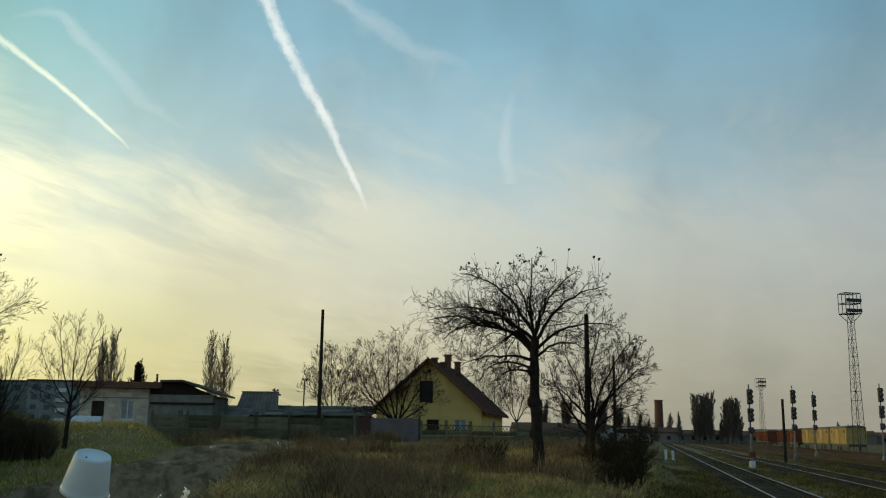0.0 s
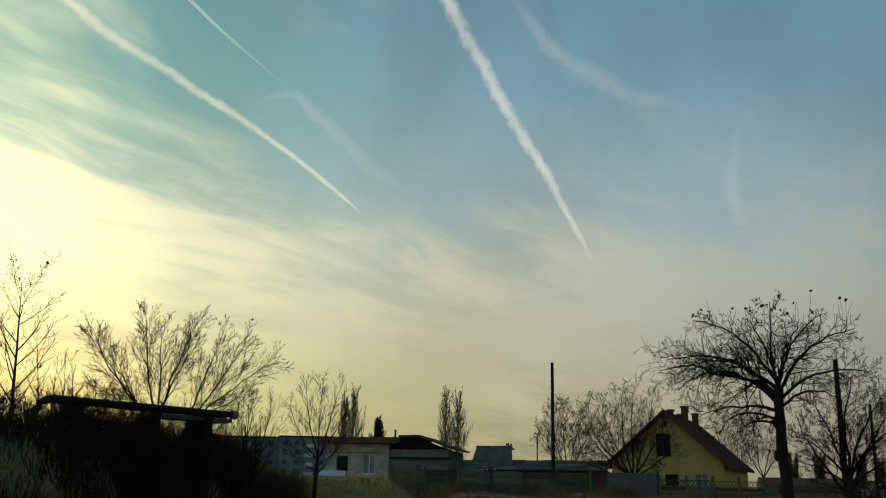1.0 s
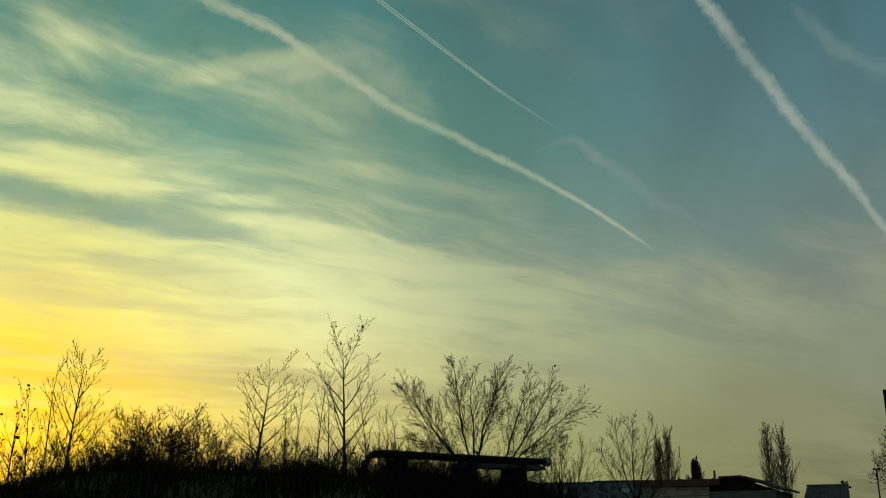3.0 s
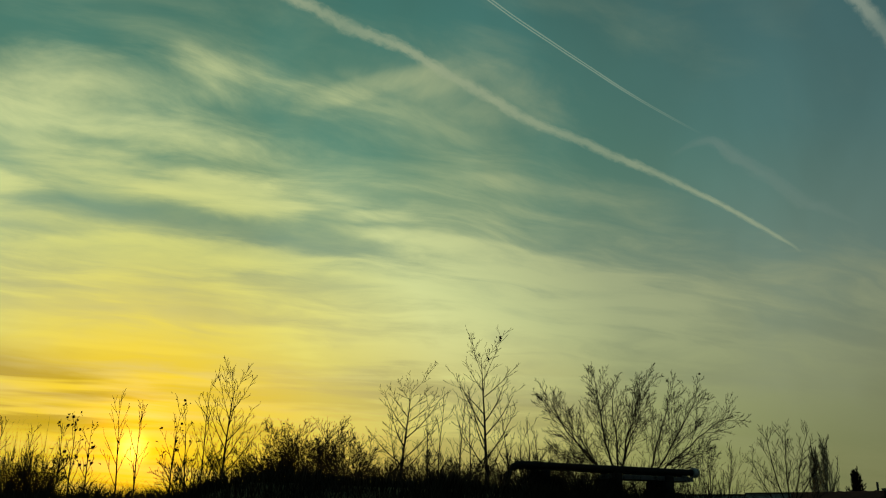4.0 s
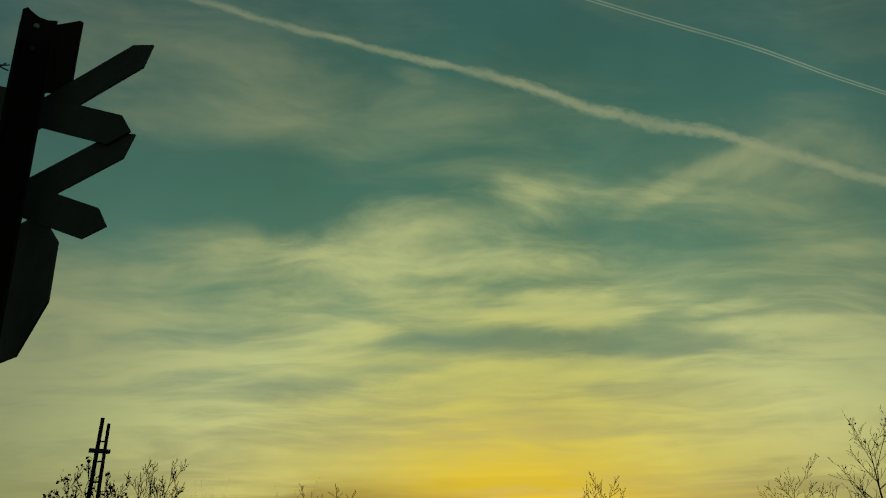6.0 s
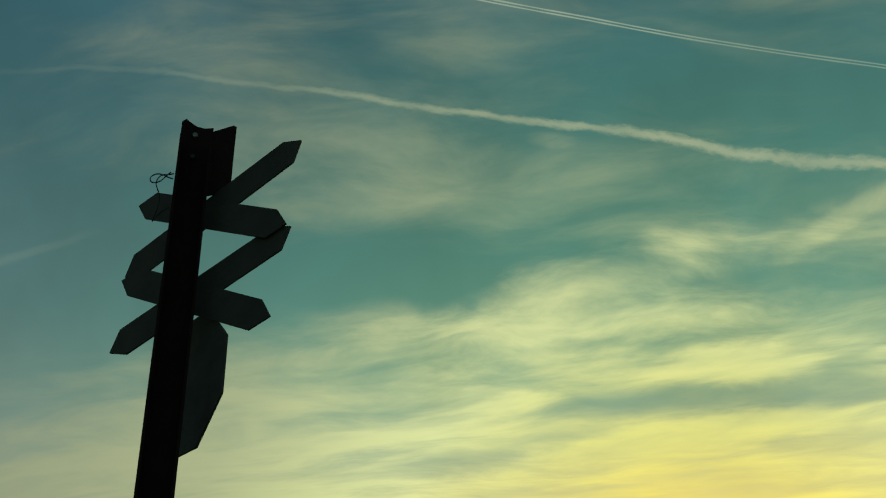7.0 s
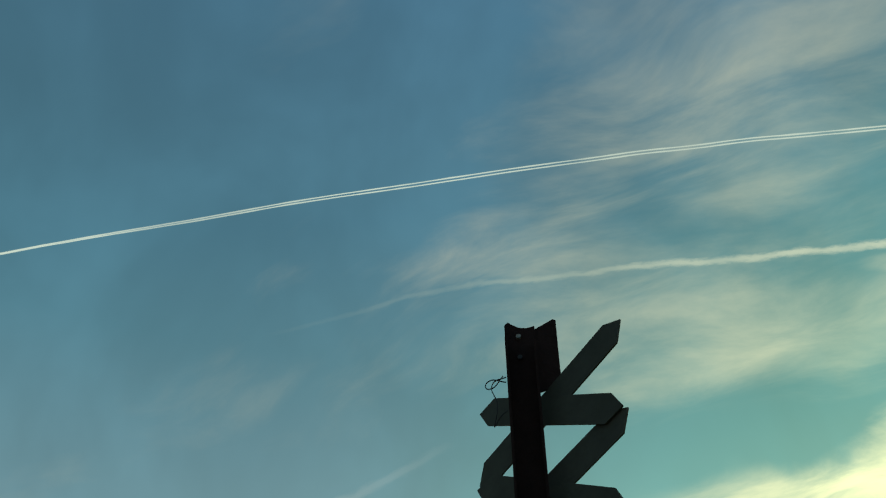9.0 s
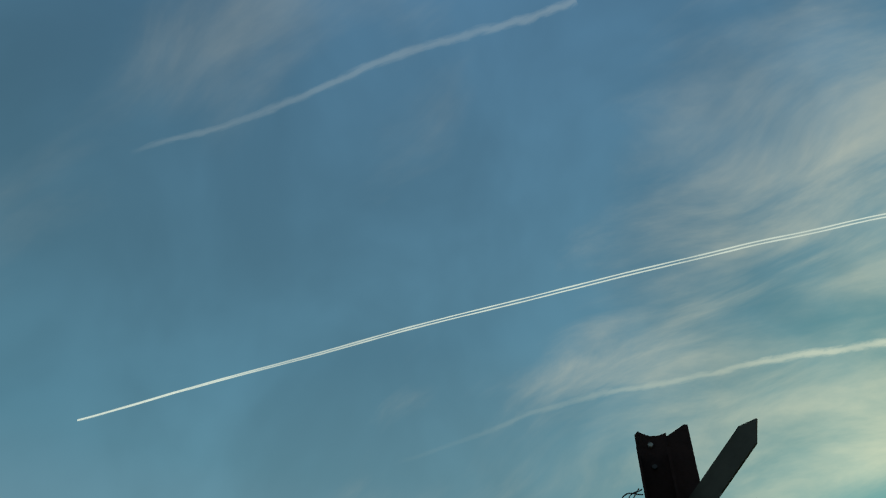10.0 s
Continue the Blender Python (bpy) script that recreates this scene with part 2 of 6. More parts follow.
# ------------------------------------------------------------------ materials
def material(name, col, col2, scale=4.0, rough=0.85, bump=0.3, metal=0.0, fine=40.0, random_tint=0.0, translucent=0.0, island=0.0):
    """Two colours mottled at two scales, with fine relief."""
    m = bpy.data.materials.new(name)
    m.use_nodes = True
    m.node_tree.nodes.clear()
    n = Nodes(m.node_tree)
    at = n.put("ShaderNodeTexCoord").outputs["Object"]
    big, small = n.noise(at, scale, 4.0), n.noise(at, fine, 3.0)
    f = n.math("ADD", n.math("MULTIPLY", n.span(big, 0.3, 0.7), 0.65), n.math("MULTIPLY", small, 0.45), clamp=True)
    c = n.mix(f, col, col2)
    if random_tint:
        info = n.put("ShaderNodeObjectInfo").outputs["Random"]
        c = n.mix(1.0, c, n.join(*[n.span(info, 0, 1, 1 - random_tint, 1 + random_tint * 0.5)] * 3), "MULTIPLY")
    if island:
        each = n.put("ShaderNodeNewGeometry").outputs["Random Per Island"]
        c = n.mix(1.0, c, n.join(*[n.span(each, 0, 1, 1 - island, 1 + island)] * 3), "MULTIPLY")
    b = n.put("ShaderNodeBsdfPrincipled")
    n.wire(c, b.inputs["Base Color"])
    n.wire(n.span(big, 0.2, 0.8, rough - 0.08, min(1.0, rough + 0.08)), b.inputs["Roughness"])
    b.inputs["Metallic"].default_value = metal
    b.inputs["Specular IOR Level"].default_value = 0.03 if rough > 0.84 else (0.12 if rough > 0.7 else 0.45)
    if bump:
        r = n.put("ShaderNodeBump")
        r.inputs["Strength"].default_value = bump
        r.inputs["Distance"].default_value = 0.02
        n.wire(small, r.inputs["Height"])
        n.wire(r.outputs[0], b.inputs["Normal"])
    out = b.outputs[0]
    if translucent:
        tr = n.put("ShaderNodeBsdfTranslucent")
        n.wire(c, tr.inputs[0])
        mx = n.put("ShaderNodeMixShader")
        mx.inputs[0].default_value = translucent
        n.wire(out, mx.inputs[1])
        n.wire(tr.outputs[0], mx.inputs[2])
        out = mx.outputs[0]
    n.wire(out, n.put("ShaderNodeOutputMaterial").inputs[0])
    return m


def glass_material(name, tint):
    m = material(name, tint, tuple(x * 0.6 for x in tint), 2.0, 0.12, 0.0)
    return m


BARK = material("bark", (0.055, 0.043, 0.034), (0.026, 0.02, 0.017), 6, 0.95, 0.6)
TWIG = material("twig", (0.04, 0.03, 0.024), (0.02, 0.015, 0.012), 8, 0.9, 0.0)
# paler than the near twigs: aerial haze is put into the colour
HAZED_POPLAR = material("poplar_twig", (0.44, 0.34, 0.22), (0.28, 0.22, 0.15), 3, 0.9, 0.0)
LEAF = material("dead_leaf", (0.085, 0.058, 0.028), (0.04, 0.03, 0.016), 9, 0.8, 0.0, translucent=0.3)
# distance haze mixed into the twig colour; the air itself is clear
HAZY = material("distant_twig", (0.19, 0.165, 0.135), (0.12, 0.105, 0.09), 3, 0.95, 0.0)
HEDGE = material("hedge_twig", (0.13, 0.095, 0.055), (0.06, 0.046, 0.028), 1.2, 0.97, 0.0, island=0.5)
TRACK_GRASS = material("trackside_grass", (0.25, 0.18, 0.055), (0.11, 0.09, 0.03), 0.5, 0.95, 0.0, fine=2, translucent=0.3, island=0.5)
WEED = material("dead_weed", (0.36, 0.235, 0.12), (0.16, 0.11, 0.06), 0.6, 0.95, 0.0, fine=2, island=0.6)
EVERGREEN = material("evergreen", (0.028, 0.024, 0.016), (0.014, 0.013, 0.009), 5, 0.95, 0.0)
SOIL = material("dry_meadow", (0.28, 0.19, 0.085), (0.135, 0.098, 0.044), 0.35, 0.95, 0.8, fine=9)
GRASS = material("dry_grass", (0.74, 0.50, 0.21), (0.34, 0.23, 0.095), 0.32, 0.9, 0.0, fine=2, translucent=0.35, island=0.6)
GREEN = material("green_grass", (0.46, 0.42, 0.11), (0.24, 0.22, 0.06), 0.5, 0.9, 0.0, fine=2, translucent=0.35, island=0.5)
BRAMBLE = material("bramble", (0.055, 0.042, 0.027), (0.026, 0.022, 0.014), 1.2, 0.97, 0.0, island=0.5)
GRAVEL = material("ballast", (0.15, 0.092, 0.045), (0.055, 0.038, 0.02), 1.5, 0.97, 1.0, fine=22)
RAIL_SIDE = material("rusty_rail", (0.07, 0.046, 0.032), (0.04, 0.03, 0.023), 5, 0.8, 0.3)
RAIL_TOP = material("polished_rail", (0.42, 0.38, 0.33), (0.30, 0.27, 0.24), 3, 0.38, 0.0, metal=1.0)
SLEEPER = material("sleeper", (0.15, 0.105, 0.065), (0.08, 0.058, 0.038), 3, 0.95, 0.4, random_tint=0.3)
OCHRE = material("ochre_render", (0.76, 0.56, 0.19), (0.54, 0.40, 0.16), 0.7, 0.92, 0.4, fine=9)
TILE = material("dark_roof_tile", (0.13, 0.062, 0.042), (0.065, 0.04, 0.03), 1.5, 0.95, 0.5, fine=12)
BARGE = material("red_brown_board", (0.22, 0.085, 0.04), (0.14, 0.06, 0.035), 3, 0.8, 0.3)
BRICK = material("sooty_brick", (0.22, 0.11, 0.07), (0.12, 0.07, 0.05), 4, 0.9, 0.5)
CONCRETE = material("weathered_concrete", (0.27, 0.27, 0.24), (0.15, 0.155, 0.135), 1.6, 0.92, 0.4, random_tint=0.3)
FENCE_PAINT = material("greenish_concrete_fence", (0.235, 0.21, 0.135), (0.10, 0.095, 0.06), 1.4, 0.92, 0.4, random_tint=0.4)
BLOCK = material("pale_block_wall", (0.74, 0.68, 0.57), (0.52, 0.47, 0.39), 1.1, 0.92, 0.4, random_tint=0.25)
RUST_SHEET = material("rusted_sheet_roof", (0.24, 0.12, 0.08), (0.13, 0.075, 0.055), 1.0, 0.75, 0.4)
GREY_SHEET = material("grey_corrugated_sheet", (0.26, 0.225, 0.18), (0.11, 0.095, 0.075), 0.9, 0.88, 0.3)
DARK_ROOF = material("tar_paper_roof", (0.14, 0.12, 0.10), (0.065, 0.056, 0.048), 1.0, 0.85, 0.5)
GATE_RED = material("maroon_gate", (0.12, 0.035, 0.03), (0.075, 0.03, 0.027), 2, 0.7, 0.2)
GATE_GREY = material("faded_mauve_gate", (0.23, 0.18, 0.185), (0.16, 0.13, 0.135), 1.3, 0.75, 0.2)
WHITE = material("white_paint", (0.80, 0.80, 0.78), (0.68, 0.68, 0.66), 2, 0.6, 0.1)
PLASTIC = material("white_plastic", (0.82, 0.84, 0.83), (0.74, 0.77, 0.76), 3, 0.38, 0.04)
PANE = glass_material("window_glass", (0.03, 0.035, 0.04))
PANE_PALE = glass_material("pale_window", (0.35, 0.42, 0.45))
WOOD = material("tarred_wood", (0.055, 0.045, 0.038), (0.03, 0.026, 0.022), 5, 0.9, 0.4)
STEEL = material("galvanised_steel", (0.30, 0.30, 0.29), (0.20, 0.20, 0.195), 3, 0.55, 0.1, metal=0.4)
STEEL_DARK = material("painted_dark_steel", (0.07, 0.07, 0.072), (0.045, 0.045, 0.047), 4, 0.6, 0.15)
POST_RUST = material("rusty_post", (0.055, 0.028, 0.025), (0.03, 0.018, 0.017), 5, 0.75, 0.4)
SIGN_BACK = material("bare_sign_back", (0.15, 0.15, 0.125), (0.10, 0.10, 0.085), 4, 0.75, 0.1)
SIGN_EDGE = material("sign_edge", (0.5, 0.5, 0.48), (0.4, 0.4, 0.38), 4, 0.6, 0.1)
PIPE = material("lagged_pipe", (0.035, 0.031, 0.028), (0.022, 0.02, 0.018), 2, 0.85, 0.3)
WAGON_Y = material("faded_yellow_wagon", (0.52, 0.38, 0.14), (0.30, 0.23, 0.10), 0.9, 0.85, 0.2)
WAGON_O = material("red_oxide_wagon", (0.19, 0.065, 0.035), (0.10, 0.045, 0.03), 0.8, 0.85, 0.2)
PANE_FAR = material("far_window", (0.13, 0.16, 0.17), (0.09, 0.11, 0.12), 0.3, 0.75, 0.0)
PANEL = material("far_apartment_panel", (0.29, 0.32, 0.31), (0.22, 0.25, 0.245), 0.05, 0.9, 0.0, fine=0.4)
FAR_HOUSE = material("far_house_wall", (0.27, 0.24, 0.21), (0.2, 0.18, 0.16), 0.1, 0.9, 0.0, fine=1)
CAR_WHITE = material("white_car_paint", (0.70, 0.70, 0.70), (0.6, 0.6, 0.6), 1, 0.35, 0.0)
CAR_DARK = material("dark_car_paint", (0.035, 0.035, 0.04), (0.025, 0.025, 0.03), 1, 0.35, 0.0)
RUBBER = material("rubber", (0.03, 0.03, 0.03), (0.02, 0.02, 0.02), 4, 0.9, 0.1)


def mud_material():
    m = bpy.data.materials.new("wet_mud_track")
    m.use_nodes = True
    m.node_tree.nodes.clear()
    n = Nodes(m.node_tree)
    at = n.put("ShaderNodeTexCoord").outputs["Object"]
    x, y, z = n.split(at)
    way = n.math("MULTIPLY", n.math("ARCTAN2", x, y), 62.0)
    far = n.math("SQRT", n.math("ADD", n.math("MULTIPLY", x, x), n.math("MULTIPLY", y, y)))
    ruts = n.noise(n.join(way, n.math("MULTIPLY", far, 0.22), 0.0), 1.0, 7.0, 0.62, 0.5)
    grit = n.noise(at, 9.0, 4.0)
    wet = n.span(n.math("ADD", ruts, n.math("MULTIPLY", grit, 0.05)), 0.615, 0.70)
    c = n.mix(n.math("ADD", n.math("MULTIPLY", n.span(ruts, 0.36, 0.6), 0.75), n.math("MULTIPLY", n.math("SUBTRACT", grit, 0.2), 0.5), clamp=True), (0.06, 0.038, 0.02), (0.27, 0.175, 0.092))
    c = n.mix(wet, c, (0.035, 0.03, 0.025))
    b = n.put("ShaderNodeBsdfPrincipled")
    n.wire(c, b.inputs["Base Color"])
    n.wire(n.span(wet, 0.3, 1.0, 0.95, 0.18), b.inputs["Roughness"])
    n.wire(n.span(wet, 0.3, 1.0, 0.05, 0.5), b.inputs["Specular IOR Level"])
    r = n.put("ShaderNodeBump")
    n.wire(n.span(wet, 0.0, 0.7, 0.6, 0.0), r.inputs["Strength"])
    r.inputs["Distance"].default_value = 0.14
    n.wire(n.math("ADD", ruts, n.math("MULTIPLY", grit, 0.5)), r.inputs["Height"])
    n.wire(r.outputs[0], b.inputs["Normal"])
    n.wire(b.outputs[0], n.put("ShaderNodeOutputMaterial").inputs[0])
    return m


MUD = mud_material()


def vapour_material(name, dens, lumps, tint):
    """Ice cloud far behind everything, ragged and see-through at its edges; its sunlight is put in as emission."""
    m = bpy.data.materials.new(name)
    m.use_nodes = True
    m.node_tree.nodes.clear()
    n = Nodes(m.node_tree)
    uv = n.put("ShaderNodeUVMap").outputs[0]
    u, v, _ = n.split(uv)
    edge = n.math("SUBTRACT", 1.0, n.math("ABSOLUTE", n.math("SUBTRACT", n.math("MULTIPLY", v, 2.0), 1.0)))
    puff = n.noise(n.join(n.math("MULTIPLY", u, lumps), n.math("MULTIPLY", v, 1.6), 0.0), 2.0, 5.0, 0.6, 0.3)
    slow = n.noise(n.join(n.math("MULTIPLY", u, lumps * 0.12), 0.0, 5.0), 2.0, 2.0)
    a = n.math("MULTIPLY", n.span(n.math("ADD", edge, n.math("MULTIPLY", n.math("SUBTRACT", puff, 0.5), 1.1)), 0.12, 0.95), n.span(edge, 0.0, 0.3))
    a = n.math("MULTIPLY", a, n.span(slow, 0.3, 0.62, 0.55, 1.0))
    fader = n.put("ShaderNodeAttribute")
    fader.attribute_name = "fade"
    info = fader.outputs["Fac"]
    a = n.math("MULTIPLY", n.math("MULTIPLY", a, info), dens)
    ad = n.put("ShaderNodeEmission")
    ad.inputs[0].default_value = (*tint, 1)
    mx = n.put("ShaderNodeMixShader")
    n.wire(a, mx.inputs[0])
    n.wire(n.put("ShaderNodeBsdfTransparent").outputs[0], mx.inputs[1])
    n.wire(ad.outputs[0], mx.inputs[2])
    n.wire(mx.outputs[0], n.put("ShaderNodeOutputMaterial").inputs[0])
    return m


# ------------------------------------------------------------------ mesh helpers
def mesh_of(name, verts, faces, mat, smooth=False):
    me = bpy.data.meshes.new(name)
    me.from_pydata(verts, [], faces)
    me.materials.append(mat)
    if smooth:
        me.polygons.foreach_set("use_smooth", [True] * len(me.polygons))
    me.update()
    return me


def thing(name, label, category, at=(0, 0, 0), rz=0.0, group="", kind=""):
    ob = new(name)
    ob.matrix_basis = pose(*at, 0, 0, rz)
    ob.empty_display_size = 0.2
    return tagged(ob, label, category, group, kind)


def part(name, bm, mat, parent, label="", smooth=False):
    """Link a bmesh as one mesh object under a thing or a part."""
    me = bpy.data.meshes.new(name)
    bm.to_mesh(me)
    bm.free()
    me.materials.append(mat)
    if smooth:
        me.polygons.foreach_set("use_smooth", [True] * len(me.polygons))
    ob = new(name, me)
    ob.parent = parent
    return tagged(ob, label)


def again(ob, m, parent=None):
    """Another part on the same mesh."""
    o = new(ob.name.split(".")[0], ob.data)
    o.parent = parent or ob.parent
    o.matrix_basis = m
    return o


def box(bm, x0, y0, z0, x1, y1, z1, bevel=0.0):
    r = bmesh.ops.create_cube(bm, size=1)
    vs = r["verts"]
    bmesh.ops.scale(bm, vec=(abs(x1 - x0), abs(y1 - y0), abs(z1 - z0)), verts=vs)
    bmesh.ops.translate(bm, vec=((x0 + x1) / 2, (y0 + y1) / 2, (z0 + z1) / 2), verts=vs)
    if bevel:
        es = list({e for v in vs for e in v.link_edges})
        bmesh.ops.bevel(bm, geom=es, offset=bevel, segments=1, affect="EDGES")


def boxed(*a, bevel=0.0):
    bm = bmesh.new()
    box(bm, *a, bevel=bevel)
    return bm


def rod(bm, a, b, r0, r1=None, n=8):
    a, b = Vector(a), Vector(b)
    r1 = r0 if r1 is None else r1
    d = b - a
    m = Matrix.Translation((a + b) / 2) @ d.to_track_quat("Z", "Y").to_matrix().to_4x4()
    bmesh.ops.create_cone(bm, cap_ends=True, segments=n, radius1=r0, radius2=r1, depth=d.length, matrix=m)


def rodded(*a, n=8):
    bm = bmesh.new()
    rod(bm, *a, n=n)
    return bm


def prism(bm, pts, y0, y1):
    """Extrude a polygon of (x, z) from y0 to y1."""
    lo = [bm.verts.new((x, y0, z)) for x, z in pts]
    hi = [bm.verts.new((x, y1, z)) for x, z in pts]
    bm.faces.new(lo)
    bm.faces.new(hi[::-1])
    for i in range(len(pts)):
        j = (i + 1) % len(pts)
        bm.faces.new((lo[j], lo[i], hi[i], hi[j]))


def prismed(pts, y0, y1):
    bm = bmesh.new()
    prism(bm, pts, y0, y1)
    bmesh.ops.recalc_face_normals(bm, faces=bm.faces)
    return bm


def wall_with_openings(x0, x1, z0, top, holes, y0, y1, marks=()):
    """A wall whose top follows top(x), with rectangular holes (x0, z0, x1, z1) right through it."""
    bm = bmesh.new()
    xs = sorted({x0, x1, *marks, *(h[0] for h in holes), *(h[2] for h in holes)})
    for a, b in zip(xs, xs[1:]):
        c = (a + b) / 2
        cuts = sorted((h[1], h[3]) for h in holes if h[0] < c < h[2])
        z = z0
        for lo, hi in cuts:
            prism(bm, [(a, z), (b, z), (b, lo), (a, lo)], y0, y1)
            z = hi
        prism(bm, [(a, z), (b, z), (b, top(b)), (a, top(a))], y0, y1)
    bmesh.ops.recalc_face_normals(bm, faces=bm.faces)
    return bm


def window(parent, x0, z0, x1, z1, y, glass, mullions=1, depth=0.12, frame_mat=None):
    """Frame, sill and panes set into an opening of a wall that faces -y."""
    fm = frame_mat or WHITE
    t = 0.06
    bm = bmesh.new()
    box(bm, x0, y, z0, x0 + t, y + depth, z1)
    box(bm, x1 - t, y, z0, x1, y + depth, z1)
    box(bm, x0 + t, y, z0, x1 - t, y + depth, z0 + t)
    box(bm, x0 + t, y, z1 - t, x1 - t, y + depth, z1)
    for i in range(mullions):
        c = x0 + (x1 - x0) * (i + 1) / (mullions + 1)
        box(bm, c - 0.03, y + 0.01, z0 + t, c + 0.03, y + depth - 0.01, z1 - t)
    win = part("window", bm, fm, parent)
    for i in range(mullions + 1):
        a = x0 + t + (x1 - x0 - 2 * t) * i / (mullions + 1)
        b = x0 + t + (x1 - x0 - 2 * t) * (i + 1) / (mullions + 1)
        part("pane", boxed(a + 0.02, y + 0.05, z0 + t, b - 0.02, y + 0.07, z1 - t), glass, win)
    part("sill", boxed(x0 - 0.06, y - 0.12, z0 - 0.06, x1 + 0.06, y + 0.02, z0 - 0.004), fm, win)
    return win


# ------------------------------------------------------------------ ground
def step(a, b, x):
    t = min(1.0, max(0.0, (x - a) / (b - a)))
    return t * t * (3 - 2 * t)


TRACK = 0.2225  # the line runs this far east for each metre north


def ground_z(x, y):
    u = x - TRACK * y
    r = math.hypot(x, y)
    az = math.degrees(math.atan2(-x, y))
    bank = 1 - step(-3.0, 1.2, u)
    z = bank * 0.024 * min(max(r - 6.0, 0.0), 46.0) * (1 if y > 0 else step(-20, 0, y))
    near = 24.0 + 14.0 * (1 - step(24, 29, az)) - 13.0 * step(27, 38, az)
    mound = (0.72 * step(22.5, 27.5, az) + 0.28 * step(30, 40, az)) * (1 - step(105, 140, az)) * step(near, near + 8.5, r) * (1 - step(60, 120, r))
    z = z * (1 - mound) + mound * (2.75 - 0.45 * step(52, 58, az) * (1 - step(66, 72, az)))
    z += 0.10 * bank * step(5, 15, r) * noise.noise((x * 0.22, y * 0.22, 0)) * (1 - 0.6 * step(60, 120, r))
    z += 0.95 * bank * step(15.2, 18.0, az) * (1 - step(24, 28, az)) * step(37, 47, r) * (1 - step(53, 58, r))
    z -= 0.38 * step(-1, 2.2, u)
    return z


def build_ground():
    radii = [0.0] + [0.6 * 1.075 ** i for i in range(124)]
    radii = [r for r in radii if r < 4800] + [4900.0]
    n = 300
    verts, faces = [(0, 0, ground_z(0, 0))], []
    for r in radii[1:]:
        for k in range(n):
            a = 2 * math.pi * k / n
            x, y = r * math.sin(a), r * math.cos(a)
            verts.append((x, y, ground_z(x, y)))
    for k in range(n):
        faces.append((0, 1 + (k + 1) % n, 1 + k))
    for i in range(len(radii) - 2):
        for k in range(n):
            a, b = 1 + i * n + k, 1 + i * n + (k + 1) % n
            faces.append((a, b, b + n, a + n))
    ob = new("ground", mesh_of("ground", verts, faces, SOIL, True))
    tagged(ob, "rough meadow of dry grass and weeds", "ground", kind="structure")


build_ground()


def build_road():
    """The muddy lane from beside the camera up to the gate."""
    path = [(33.0, 8.0), (26.0, 13.0), (20.5, 19.0), (17.0, 26.0), (14.2, 34.0), (12.6, 42.0), (11.0, 50.0), (7.5, 56.0), (4.0, 59.5)]
    pts = []
    for (a0, d0), (a1, d1) in zip(path, path[1:]):
        for i in range(30):
            t = i / 30
            pts.append(Vector(spot(a0 + (a1 - a0) * t, d0 + (d1 - d0) * t)))
    verts, faces, cols = [], [], 37
    for i, p in enumerate(pts):
        q = pts[min(i + 1, len(pts) - 1)] - pts[max(i - 1, 0)]
        nrm = Vector((-q.y, q.x)).normalized()
        half = 2.1 + 0.5 * noise.noise((i * 0.12, 2, 0))
        for c in range(cols):
            s = (c / (cols - 1)) * 2 - 1
            x, y = p + nrm * half * s
            dip = 0.07 * (1 - abs(s) ** 3) - 0.07 * math.exp(-((abs(s) - 0.45 - 0.08 * noise.noise((i * 0.08, 5, 0))) / 0.13) ** 2)
            rough = 0.06 * noise.noise((x * 1.1, y * 1.1, 4)) + 0.035 * noise.noise((x * 3.3, y * 3.3, 4))
            verts.append((x, y, ground_z(x, y) + 0.02 + dip + rough * (1 - abs(s) ** 4)))
    for i in range(len(pts) - 1):
        for c in range(cols - 1):
            a = i * cols + c
            faces.append((a, a + 1, a + cols + 1, a + cols))
    ob = new("road", mesh_of("road", verts, faces, MUD, True))
    tagged(ob, "muddy unpaved lane with ruts and wet puddles", "road", kind="structure")


build_road()


# ------------------------------------------------------------------ bare trees
def tube(store, pts, rad, sides):
    verts, faces = store
    base = len(verts)
    n = len(pts)
    for i in range(n):
        a, b = pts[max(i - 1, 0)], pts[min(i + 1, n - 1)]
        tx, ty, tz = b[0] - a[0], b[1] - a[1], b[2] - a[2]
        l = math.sqrt(tx * tx + ty * ty + tz * tz) or 1e-6
        tx, ty, tz = tx / l, ty / l, tz / l
        if abs(tz) < 0.9:
            ax, ay, az = ty, -tx, 0.0
        else:
            ax, ay, az = 0.0, tz, -ty
        l = math.sqrt(ax * ax + ay * ay + az * az) or 1e-6
        ax, ay, az = ax / l, ay / l, az / l
        bx, by, bz = ty * az - tz * ay, tz * ax - tx * az, tx * ay - ty * ax
        p, r = pts[i], rad[i]
        for k in range(sides):
            c, s = r * math.cos(6.2832 * k / sides), r * math.sin(6.2832 * k / sides)
            verts.append((p[0] + ax * c + bx * s, p[1] + ay * c + by * s, p[2] + az * c + bz * s))
    for i in range(n - 1):
        o = base + i * sides
        for k in range(sides):
            j = (k + 1) % sides
            faces.append((o + k, o + j, o + sides + j, o + sides + k))


class Habit:
    """How a kind of tree grows, level by level."""

    def __init__(self, kids, ratio, angle, start, rise, wob, taper=0.8, droop=0.0, thin=0.006, shrink=0.55, cone=0.6):
        self.kids, self.ratio, self.angle, self.start, self.rise, self.wob = kids, ratio, angle, start, rise, wob
        self.taper, self.droop, self.thin, self.shrink, self.cone = taper, droop, thin, shrink, cone


